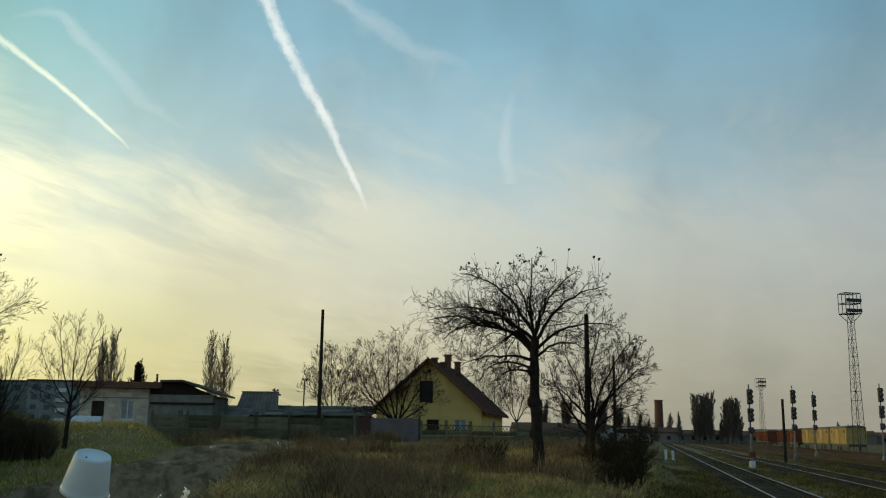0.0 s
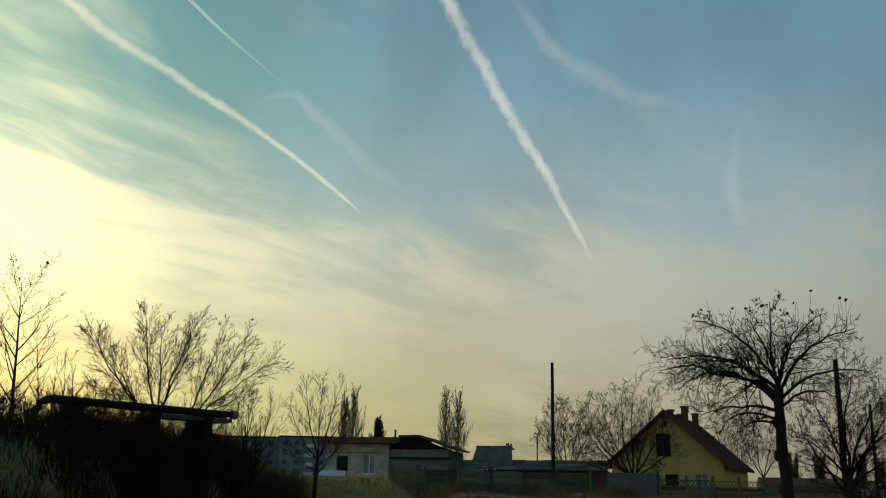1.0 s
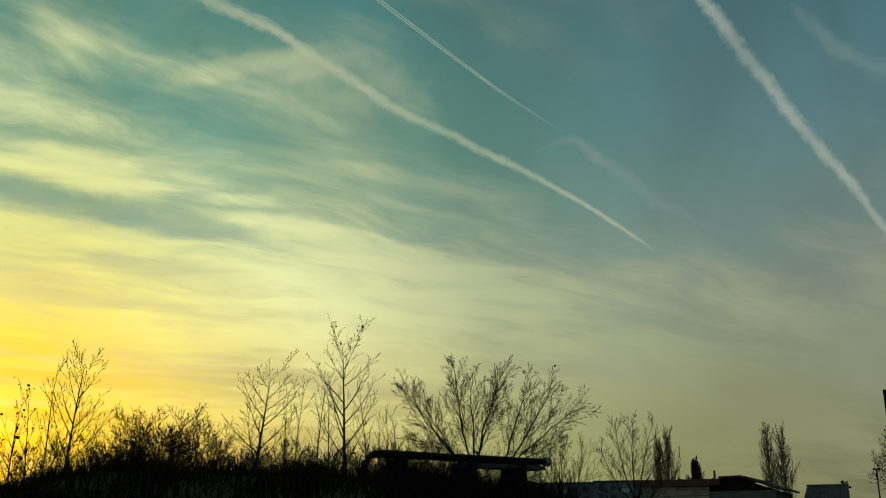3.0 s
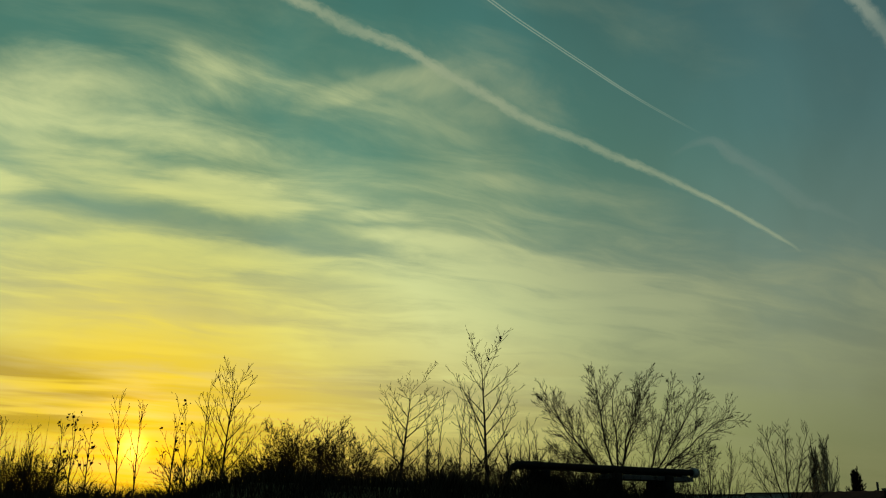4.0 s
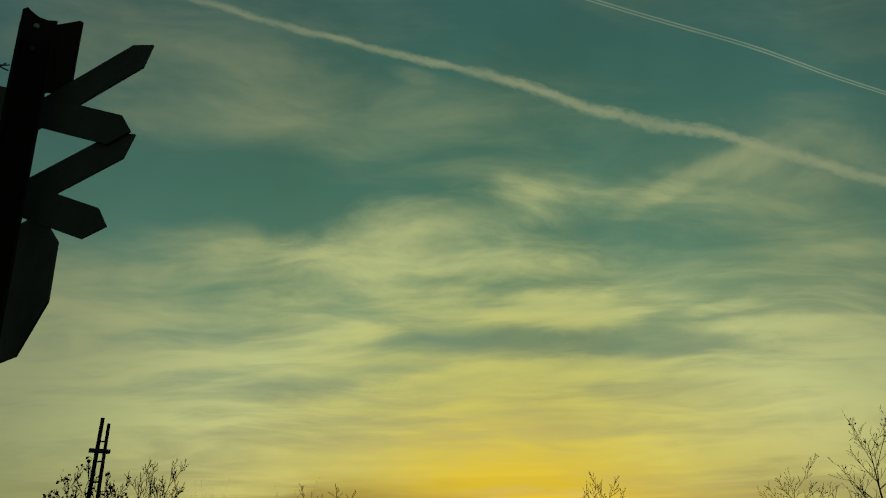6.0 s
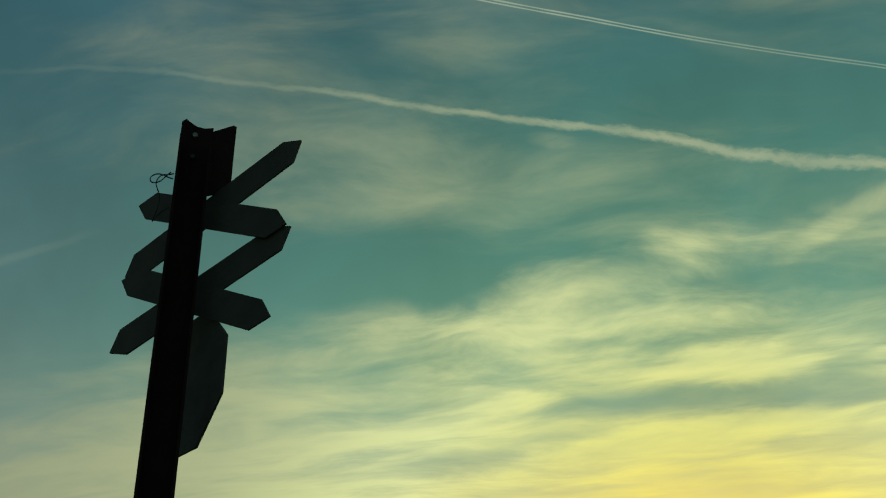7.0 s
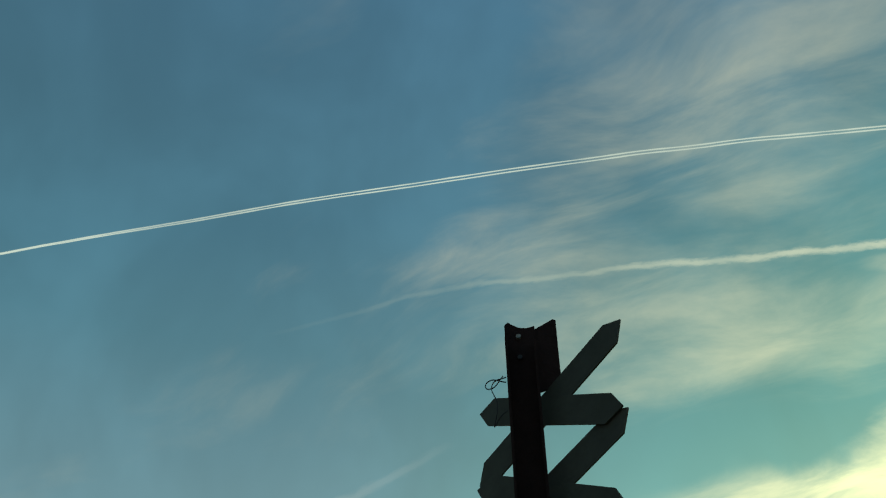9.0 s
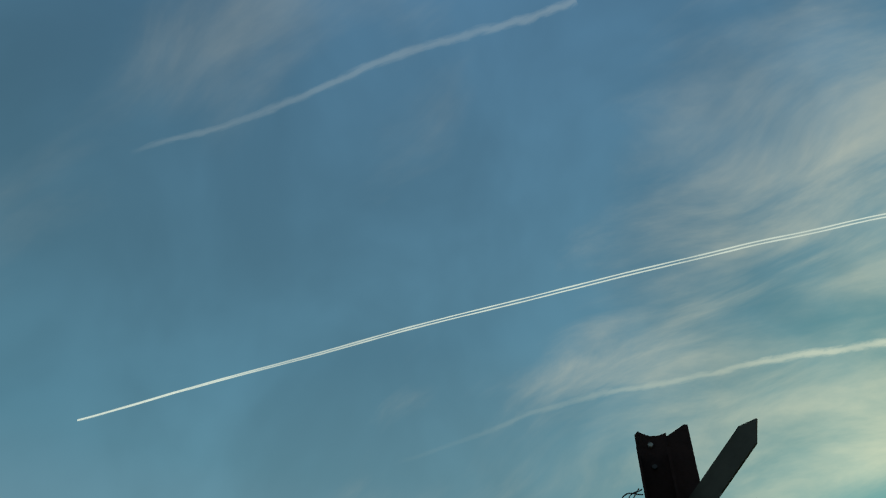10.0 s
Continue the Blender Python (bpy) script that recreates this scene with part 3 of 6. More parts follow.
def grow(rng, habit, p, d, length, r, level, out, tips):
    n = 9 if level == 0 else (6 if level == 1 else (4 if level == 2 else 3))
    pts, rad, dirs = [p], [r], [d]
    x, y, z = p
    dx, dy, dz = d
    wob, rise = habit.wob[min(level, len(habit.wob) - 1)], habit.rise[min(level, len(habit.rise) - 1)]
    for i in range(1, n + 1):
        t = i / n
        dx += rng.gauss(0, wob)
        dy += rng.gauss(0, wob)
        dz += rng.gauss(0, wob) + rise / n - (habit.droop * t * t / n * 3 if level in (1, 2) else 0)
        l = math.sqrt(dx * dx + dy * dy + dz * dz)
        dx, dy, dz = dx / l, dy / l, dz / l
        x, y, z = x + dx * length / n, y + dy * length / n, z + dz * length / n
        pts.append((x, y, z))
        dirs.append((dx, dy, dz))
        rad.append(max(habit.thin, r * (1 - habit.taper * t)))
    out[min(level, len(out) - 1)].append((pts, rad))
    if level >= len(habit.kids):
        tips.append(pts[-1])
        return
    k = habit.kids[level]
    spin = rng.random() * 6.28
    for j in range(k):
        s = habit.start[level]
        t = s + (1 - s) * (j + rng.random()) / k
        f = t * n
        i = min(int(f), n - 1)
        f -= i
        q = tuple(pts[i][c] + (pts[i + 1][c] - pts[i][c]) * f for c in range(3))
        rr = rad[i] + (rad[i + 1] - rad[i]) * f
        bd = Vector(dirs[i + 1])
        spin += 2.4 + rng.uniform(-0.5, 0.5)
        side = bd.orthogonal().normalized()
        side.rotate(Matrix.Rotation(spin, 3, bd))
        ang = radians(habit.angle[level]) * rng.uniform(0.75, 1.25)
        nd = bd * math.cos(ang) + side * math.sin(ang)
        nl = length * habit.ratio[level] * (1.15 - (habit.cone if level == 0 else 0.6) * t) * rng.uniform(0.7, 1.25)
        grow(rng, habit, q, tuple(nd), nl, max(habit.thin, min(rr * 0.75, r * habit.shrink)), level + 1, out, tips)


def leaf_cards(rng, spots, size):
    verts, faces = [], []
    for p in spots:
        a = Vector((rng.gauss(0, 1), rng.gauss(0, 1), rng.gauss(0, 1))).normalized()
        b = a.orthogonal().normalized()
        c = a.cross(b)
        s = size * rng.uniform(0.6, 1.3)
        o = Vector(p)
        k = len(verts)
        verts += [tuple(o), tuple(o + b * s * 0.5 + c * s * 0.4 + a * s * 0.12), tuple(o + b * s), tuple(o + b * s * 0.5 - c * s * 0.4 + a * s * 0.12)]
        faces += [(k, k + 1, k + 2), (k, k + 2, k + 3)]
    return verts, faces


def up_to(az, d, el):
    """The height of a thing d metres away whose top stands el degrees over the eye's level."""
    x, y = spot(az, d)
    return EYE + d * math.tan(radians(el)) - ground_z(x, y)


def tree(name, label, az, d, height, habit, seed, trunk_r, trunk_share=0.9, stems=1, lean=(0, 0), leaves=0, leaf_size=0.07,
         twig=None, group="", sink=0.1, category="tree", spread=0.25, trunk_mat=None, width=None):
    """A bare tree: trunk and limbs, a crown of twigs, and what leaves still hang on it."""
    rng = random.Random(seed)
    x, y = spot(az, d)
    z = ground_z(x, y) - sink
    root = thing(name, label, category, (x, y, z), group=group)
    out, tips = [[], [], [], []], []
    for s in range(stems):
        if stems == 1:
            d0 = Vector((lean[0], lean[1], 1)).normalized()
        else:
            a = 6.28 * s / stems + rng.random()
            d0 = Vector((math.cos(a) * spread + lean[0], math.sin(a) * spread + lean[1], 1)).normalized()
        grow(rng, habit, (0.06 * s * math.cos(s), 0.06 * s * math.sin(s), 0), tuple(d0), height * trunk_share * (1 if s == 0 else rng.uniform(0.7, 1)),
             trunk_r, 0, out, tips)
    lift = height / max(q[2] for level in out for pts, _ in level for q in pts)
    flat_r = sorted(math.hypot(q[0], q[1]) for level in out for pts, _ in level for q in pts)
    wide = lift if width is None else width / 2 / flat_r[int(len(flat_r) * 0.93)]
    for level in out:
        for pts, _ in level:
            pts[:] = [(q[0] * wide, q[1] * wide, q[2] * lift) for q in pts]
    tips = [(q[0] * wide, q[1] * wide, q[2] * lift) for q in tips]
    trunk, crown = ([], []), ([], [])
    for k, (pts, rad) in enumerate(out[0]):
        rad[0] *= 1.35
        tube(crown if k else trunk, pts, rad, 8)
    for pts, rad in out[1]:
        tube(crown, pts, rad, 5)
    for pts, rad in out[2]:
        tube(crown, pts, rad, 4)
    for pts, rad in out[3]:
        tube(crown, pts, rad, 3)
    for nm, st, mt in (("trunk", trunk, trunk_mat or BARK), ("crown", crown, twig or TWIG)):
        if st[0]:
            o = new(nm, mesh_of(nm, st[0], st[1], mt, True))
            o.parent = root
    if leaves:
        spots = [rng.choice(tips) for _ in range(leaves)]
        spots = [tuple(c + rng.gauss(0, 0.05) for c in p) for p in spots]
        v, f = leaf_cards(rng, spots, leaf_size)
        o = new("leaves", mesh_of("leaves", v, f, LEAF))
        o.parent = root
        tagged(o, "few withered brown leaves")
    return root


def limb_tree(name, label, az, d, trunk_h, lean, r, limbs, habit, seed, twigs=8, shoots=0, leaves=0, leaf_size=0.09, burls=0, twig=None, trunk_mat=None, sink=0.1, group="", depth=0.6):
    """A bare tree grown from named limbs: (height on the trunk, lean at its start, lean at its tip, length); leans in degrees from upright."""
    rng = random.Random(seed)
    x, y = spot(az, d)
    root = thing(name, label, "tree", (x, y, ground_z(x, y) - sink), group=group)
    side, fwd, up = Vector((math.cos(radians(az)), math.sin(radians(az)), 0)), heading(az), Vector((0, 0, 1))
    n = 9
    p, stem = Vector((0, 0, 0)), [Vector((0, 0, 0))]
    for i in range(n):
        p = p + (up + side * (math.tan(radians(lean)) + rng.gauss(0, 0.05)) + fwd * rng.gauss(0, 0.04)) * trunk_h / n
        stem.append(p)
    trunk, crown = ([], []), ([], [])
    tube(trunk, [tuple(q) for q in stem], [r * (1.5 if i == 0 else 1.1 - 0.35 * i / n) for i in range(n + 1)], 10)
    for k in range(burls):
        q = stem[3 + k * 2 % 5] + side * r * rng.choice((-0.7, 0.8))
        tube(trunk, [tuple(q - up * 0.2), tuple(q - up * 0.1), tuple(q + up * 0.06), tuple(q + up * 0.2)], [r * 0.15, r * 0.6, r * 0.65, r * 0.1], 8)
    out, tips = [[], [], [], []], []
    for z0, l0, l1, length in limbs:
        f = min(z0 / trunk_h, 1.0) * n
        i = min(int(f), n - 1)
        p = stem[i].lerp(stem[i + 1], f - i)
        phi = rng.uniform(-depth, depth)
        flat = side * math.cos(phi) + fwd * math.sin(phi)
        m, rr = 11, r * min(0.42, 0.16 + 0.062 * length)
        pts, rad, dirs = [tuple(p)], [rr], []
        for k in range(m):
            a = radians(l0 + (l1 - l0) * (k / (m - 1)) ** 1.2 + rng.gauss(0, 7))
            v = flat * math.sin(a) + up * math.cos(a) + fwd * rng.gauss(0, 0.1)
            dirs.append(v)
            p = p + v * length / m
            pts.append(tuple(p))
            rad.append(max(habit.thin * 1.3, rr * (1 - 0.85 * (k + 1) / m)))
        tube(crown, pts, rad, 6)
        spin = rng.random() * 6.28
        for j in range(round(twigs * length / 2.5)):
            t = 0.18 + 0.82 * (j + rng.random()) / (twigs * length / 2.5)
            k = min(int(t * m), m - 1)
            spin += 2.4 + rng.uniform(-0.5, 0.5)
            bd = dirs[k].normalized()
            o = bd.orthogonal().normalized()
            o.rotate(Matrix.Rotation(spin, 3, bd))
            ang = radians(habit.angle[0]) * rng.uniform(0.7, 1.25)
            grow(rng, habit, pts[k], tuple(bd * math.cos(ang) + o * math.sin(ang)), length * habit.ratio[0] * (1.15 - 0.6 * t) * rng.uniform(0.7, 1.25), max(habit.thin, rad[k] * 0.42), 1, out, tips)
        for j in range(round(shoots * length / 3)):
            k = rng.randrange(3, m)
            grow(rng, habit, pts[k], tuple((up + dirs[k] * rng.uniform(0, 0.3)).normalized()), rng.uniform(0.35, 0.95), habit.thin, 9, out, tips)
    for pts, rad in out[1]:
        tube(crown, pts, rad, 5)
    for pts, rad in out[2]:
        tube(crown, pts, rad, 4)
    for pts, rad in out[3]:
        tube(crown, pts, rad, 3)
    for nm, st, mt in (("trunk", trunk, trunk_mat or BARK), ("crown", crown, twig or TWIG)):
        o = new(nm, mesh_of(nm, st[0], st[1], mt, True))
        o.parent = root
    if leaves:
        high_tips = sorted(tips, key=lambda q: -q[2])[:max(leaves * 4, 40)]
        v, f = leaf_cards(rng, [tuple(c + rng.gauss(0, 0.04) for c in rng.choice(high_tips)) for _ in range(leaves)], leaf_size)
        o = new("leaves", mesh_of("leaves", v, f, LEAF))
        o.parent = root
        tagged(o, "few withered brown leaves")
    return root


ORCHARD = Habit((0, 6, 4), (0.36, 0.5, 0.5), (50, 46, 44), (0.2, 0.15, 0.15), (0, -0.1, 0.2, 0.4), (0.05, 0.13, 0.17, 0.15), 0.8, 0.22, 0.0048, 0.45)
DOME = Habit((0, 6, 5, 2), (0.36, 0.5, 0.5, 0.5), (42, 40, 38, 35), (0.2, 0.2, 0.15, 0.2), (0, 0.35, 0.25, 0.2), (0.05, 0.09, 0.11, 0.12), 0.85, 0.0, 0.0062, 0.42)
WINDSWEPT = Habit((0, 7, 4, 1), (0.34, 0.5, 0.5, 0.5), (34, 32, 30, 28), (0.2, 0.15, 0.15, 0.2), (0, 0.3, 0.25, 0.2), (0.05, 0.08, 0.09, 0.09), 0.88, 0.0, 0.0042, 0.42)
STEEP = Habit((0, 6, 3), (0.34, 0.5, 0.5), (32, 32, 30), (0.2, 0.2, 0.2), (0, 0.5, 0.3), (0.05, 0.08, 0.1, 0.1), 0.88, 0.0, 0.0045, 0.42)
SAPLING = Habit((16, 8, 2), (0.46, 0.32, 0.5), (38, 32, 28), (0.16, 0.12, 0.2), (0.1, 0.7, 0.4), (0.015, 0.035, 0.05, 0.05), 0.9, 0.0, 0.0045, 0.38)
WHIP = Habit((10, 3), (0.30, 0.4), (30, 30), (0.2, 0.2), (0.2, 0.5, 0.3), (0.03, 0.05, 0.06), 0.9, 0.0, 0.0045, 0.4)
SHRUB = Habit((9, 7, 3), (0.5, 0.5, 0.5), (34, 34, 32), (0.12, 0.2, 0.2), (0.25, 0.35, 0.25), (0.06, 0.08, 0.09, 0.09), 0.88, 0.0, 0.0038, 0.45)
COLUMN = Habit((46, 6, 4), (0.42, 0.40, 0.5), (13, 13, 14), (0.05, 0.1, 0.1), (0.1, 0.35, 0.3), (0.01, 0.03, 0.04, 0.05), 0.9, 0.0, 0.02, 0.3, 0.75)

limb_tree("fruit_tree", "gnarled bare fruit tree with arching branches in dry grass", -6.0, 29.0, 4.25, -2.5, 0.175,
          [(4.0, -55, -98, 4.5), (4.2, -40, -90, 3.7), (4.25, -20, -78, 3.3), (4.25, -4, 5, 2.6), (4.2, 8, 60, 2.7), (4.2, 28, 88, 3.0), (3.9, 48, 105, 2.9), (3.8, -45, -125, 3.8),
           (3.3, -62, -150, 2.1), (3.2, -70, -140, 1.6), (3.7, 50, 135, 2.2), (4.2, -10, -50, 2.3), (4.2, 5, 40, 2.2), (4.0, -30, -110, 3.0), (3.6, -75, -120, 2.6)],
          ORCHARD, 11, twigs=15, shoots=10, leaves=45, leaf_size=0.12, burls=3)
limb_tree("bare_tree", "bare spreading tree standing behind the fence", -9.0, 40.0, 1.7, 2, 0.17,
          [(1.6, 38, 62, 4.1), (1.6, 20, 45, 4.1), (1.6, 2, 12, 4.3), (1.5, -16, -30, 3.5), (1.5, -35, -60, 2.9), (1.2, 48, 85, 2.8), (0.9, -35, -20, 3.9), (0.9, 25, 30, 4.3), (1.3, -50, -80, 2.1)],
          DOME, 21, twigs=9)
limb_tree("walnut_tree", "bare walnut tree in front of the yellow house", 2.75, 66.0, 1.6, 3, 0.17,
          [(1.5, -62, -30, 5.3), (1.5, -45, -22, 5.8), (1.5, -30, -8, 6), (1.5, -12, 0, 6), (1.5, 6, 4, 6), (1.5, 22, 12, 5.8), (1.5, 38, 26, 5.3), (1.4, 55, 62, 4.1), (1.2, -75, -50, 3.7)],
          DOME, 5, twigs=8, sink=0.2)
limb_tree("bare_tree", "bare broad tree behind the low sheds", 6.6, 84.0, 2.2, 0, 0.16,
          [(2.0, -42, -18, 4.8), (2.0, -22, -6, 5.7), (2.1, 0, 2, 5.9), (2.0, 22, 10, 5.7), (2.0, 42, 20, 4.8), (1.8, 60, 40, 3.4)],
          Habit((0, 6, 4, 2), (0.38, 0.5, 0.5, 0.5), (36, 36, 34, 32), (0.2, 0.2, 0.15, 0.2), (0, 0.35, 0.25, 0.2), (0.05, 0.08, 0.1, 0.1), 0.85, 0.0, 0.008, 0.45), 8, twigs=10)
limb_tree("bare_tree", "thin bare tree beside the end of the house", -4.6, 92.0, 2.0, 0, 0.14, [(1.9, -35, -12, 4.8), (1.9, -10, -4, 5.6), (1.9, 14, 6, 5.4), (1.9, 36, 18, 4.6)], DOME, 31, twigs=8)
limb_tree("bare_tree", "thin bare tree beside the end of the house", -3.2, 98.0, 2.0, 0, 0.14, [(1.9, -40, -14, 4.8), (1.9, -14, -6, 5.8), (1.9, 10, 4, 5.6), (1.9, 32, 16, 4.8)], DOME, 33, twigs=8)
limb_tree("young_tree", "small bare tree on the grass verge of the lane", 21.6, 40.0, 1.9, 3, 0.09,
          [(1.8, -60, -72, 1.6), (1.8, -38, -22, 2.8), (1.8, -16, -6, 3.3), (1.9, 2, 0, 3.3), (1.8, 18, 22, 3.4), (1.8, 34, 24, 3), (1.3, -55, -40, 1.8), (1.2, 45, 30, 2.2), (1.5, 52, 46, 2)],
          STEEP, 14, twigs=9, depth=0.8)
# far poplars, with the haze before them painted into their twigs
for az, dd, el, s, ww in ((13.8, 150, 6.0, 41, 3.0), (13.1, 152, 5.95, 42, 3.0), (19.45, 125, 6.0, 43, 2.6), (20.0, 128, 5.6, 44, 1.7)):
    tree("poplar", "tall slim leafless poplar far behind the yards", az, dd, up_to(az, dd, el), COLUMN, s, 0.2, 0.98, twig=HAZED_POPLAR, group="poplars", trunk_mat=HAZED_POPLAR, width=ww)

# the growth on the bank
limb_tree("bare_tree", "wide forked bare tree behind the heating pipes", 31.1, 28.5, 1.5, 4, 0.10,
          [(1.3, -48, -24, 3.5), (1.3, -40, -38, 3.4), (1.4, -24, -8, 3.3), (1.4, -6, 2, 2.9), (1.4, 14, 26, 3.2), (1.5, 22, 12, 3), (1.2, -62, -55, 2.3), (1.0, 60, 40, 1.4)],
          WINDSWEPT, 52, twigs=11, depth=0.4)
limb_tree("bare_tree", "leaning bare tree with wind-swept limbs behind the heating pipes", 29.5, 29.0, 1.4, 4, 0.10,
          [(1.3, 12, 26, 3.1), (1.3, 30, 34, 3.3), (1.4, 40, 62, 3.5), (1.2, 46, 74, 2.6), (1.0, 62, 72, 1.4), (0.8, -30, -20, 1.5)],
          WINDSWEPT, 58, twigs=11, depth=0.4, leaves=5)
tree("young_tree", "slender bare tree with a straight stem on the bank", 38.6, 26.0, up_to(38.6, 26, 13.1), SAPLING, 61, 0.055, 0.98, leaves=12, leaf_size=0.11, width=2.5)
tree("young_tree", "slender bare tree with steep side shoots on the bank", 43.9, 25.0, up_to(43.9, 25, 10.5), SAPLING, 62, 0.05, 0.98, lean=(0.06, 0), width=2.2)
for az, dd, el, s in ((40.3, 25.5, 9.2, 63), (41.6, 26.5, 9.0, 64), (42.3, 24.5, 8.0, 67), (39.6, 24.5, 8.4, 69), (37.3, 27, 9.0, 65), (36.1, 27.5, 7.6, 66), (35.3, 27, 7.4, 68), (36.6, 27, 7.0, 70)):
    tree("sapling", "thin leafless sapling on the bank", az, dd, up_to(az, dd, el), WHIP, s, 0.024, 0.98, group="saplings on the bank")
tree("young_tree", "slender bare tree with upright shoots on the bank", 54.4, 24.0, up_to(54.4, 24, 10.6), SAPLING, 71, 0.04, 0.98, width=1.5)
tree("sapling", "thin leafless sapling on the bank", 55.6, 24.0, up_to(55.6, 24, 9.6), WHIP, 79, 0.024, 0.98, group="saplings on the bank")
for az, dd, el, s, lv in ((60.2, 23, 8.5, 72, 0), (59.2, 23, 7.8, 77, 0), (62.7, 22.5, 7.0, 73, 26), (61.8, 22.5, 6.6, 78, 18), (57.2, 23, 8.3, 74, 24), (56.4, 23, 7.6, 75, 14), (63.4, 22, 6.6, 76, 14)):
    tree("sapling", "thin sapling with a few withered leaves", az, dd, up_to(az, dd, el), WHIP, s, 0.024, 0.98, leaves=lv, leaf_size=0.085, group="saplings on the bank")
tree("young_tree", "slender bare tree with upright shoots on the bank", 69.8, 21.5, up_to(69.8, 21.5, 10.6), SAPLING, 81, 0.035, 0.98, width=1.6)
tree("young_tree", "slender bare tree with upright shoots on the bank", 71.8, 22.0, up_to(72, 22, 10.2), SAPLING, 82, 0.035, 0.98, width=1.3)
for az, dd, el, s, lv in ((76.4, 20, 9.1, 83, 60), (75.4, 20, 8.0, 84, 40), (77.6, 20, 8.2, 85, 40), (74.4, 20.5, 7.2, 86, 20), (67.6, 22, 7.2, 87, 0), (66.4, 22, 6.6, 88, 0), (65.2, 22, 6.2, 89, 0)):
    tree("sapling", "thin sapling with a few withered leaves", az, dd, up_to(az, dd, el), WHIP, s, 0.024, 0.98, leaves=lv, leaf_size=0.085, group="saplings on the bank")
limb_tree("bare_tree", "bare tree with steep forked limbs", 81.2, 21.0, up_to(81.2, 21, 7.6), 1, 0.075,
          [(1.2, 28, 4, 1.6), (1.2, 34, 18, 1.8), (1.1, -30, -6, 1.5), (1.25, -12, 2, 1.8), (1.25, 8, 8, 1.8), (0.9, -52, -16, 1.3), (1.0, 60, 82, 0.77), (0.8, -55, -30, 1), (1.25, 18, 22, 1.9)],
          STEEP, 91, twigs=10)
limb_tree("bare_tree", "shaggy bare tree round a tall pole", 84.6, 21.5, up_to(84.6, 21.5, 7.2), 4, 0.07,
          [(1.0, 20, 4, 2.0), (1.0, 36, 12, 1.9), (0.9, -30, -10, 1.7), (1.0, 4, 2, 2.1), (1.0, -12, -4, 1.9), (0.7, 60, 30, 1.2)], STEEP, 92, twigs=14, leaves=90, leaf_size=0.09)
tree("bare_tree", "dark bare tree on the bank", 25.8, 31.0, up_to(25.8, 31, 6.0), SHRUB, 93, 0.04, 0.95, stems=5, spread=0.6, width=2.6)
for i, (az, dd, el) in enumerate(((48.2, 24, 7.0), (49.6, 24, 7.3), (50.6, 24, 7.0), (47.0, 24.5, 6.4), (52.0, 24, 6.0), (45.2, 25, 5.6), (39.6, 24, 5.6), (34.0, 27.5, 5.8), (33.2, 28, 5.2), (35.8, 27, 6.0),
                                  (27.6, 29, 5.6), (64.6, 22.5, 5.0), (66.0, 22.5, 4.8), (42.6, 24, 5.6), (72.6, 21, 6.0), (73.6, 21, 5.8), (56.0, 23, 5.6), (36.9, 26, 5.6), (32.0, 26, 4.6), (30.2, 26, 4.2), (28.6, 27, 4.0), (34.6, 25, 4.6), (78.6, 20.5, 6.2), (82.6, 20, 6.6), (68.6, 21.5, 5.4))):
    tree("shrub", "tangled leafless shrub on the bank", az, dd, up_to(az, dd, el), SHRUB, 100 + i, 0.018, 0.95, stems=8, spread=0.55, leaves=8 if i % 3 else 0, group="shrubs on the bank", category="shrub")
for i, (az, dd, el) in enumerate(((-9.6, 33, 0.3), (-10.6, 36, 0.6), (-11.4, 44, 1.2), (-10.2, 50, 1.6), (-11.6, 60, 2.2), (-10.4, 27, -0.6), (-11.2, 30, -0.4), (-2.9, 33, 0.0), (-1.8, 34, -0.3), (-11.2, 33, 0.8))):
    tree("shrub", "dark leafless shrub beside the railway", az, dd, up_to(az, dd, el), SHRUB, 140 + i, 0.02, 0.95, stems=9, spread=0.6, leaves=30, leaf_size=0.08, twig=BRAMBLE, trunk_mat=BRAMBLE, group="shrubs by the railway", category="shrub")


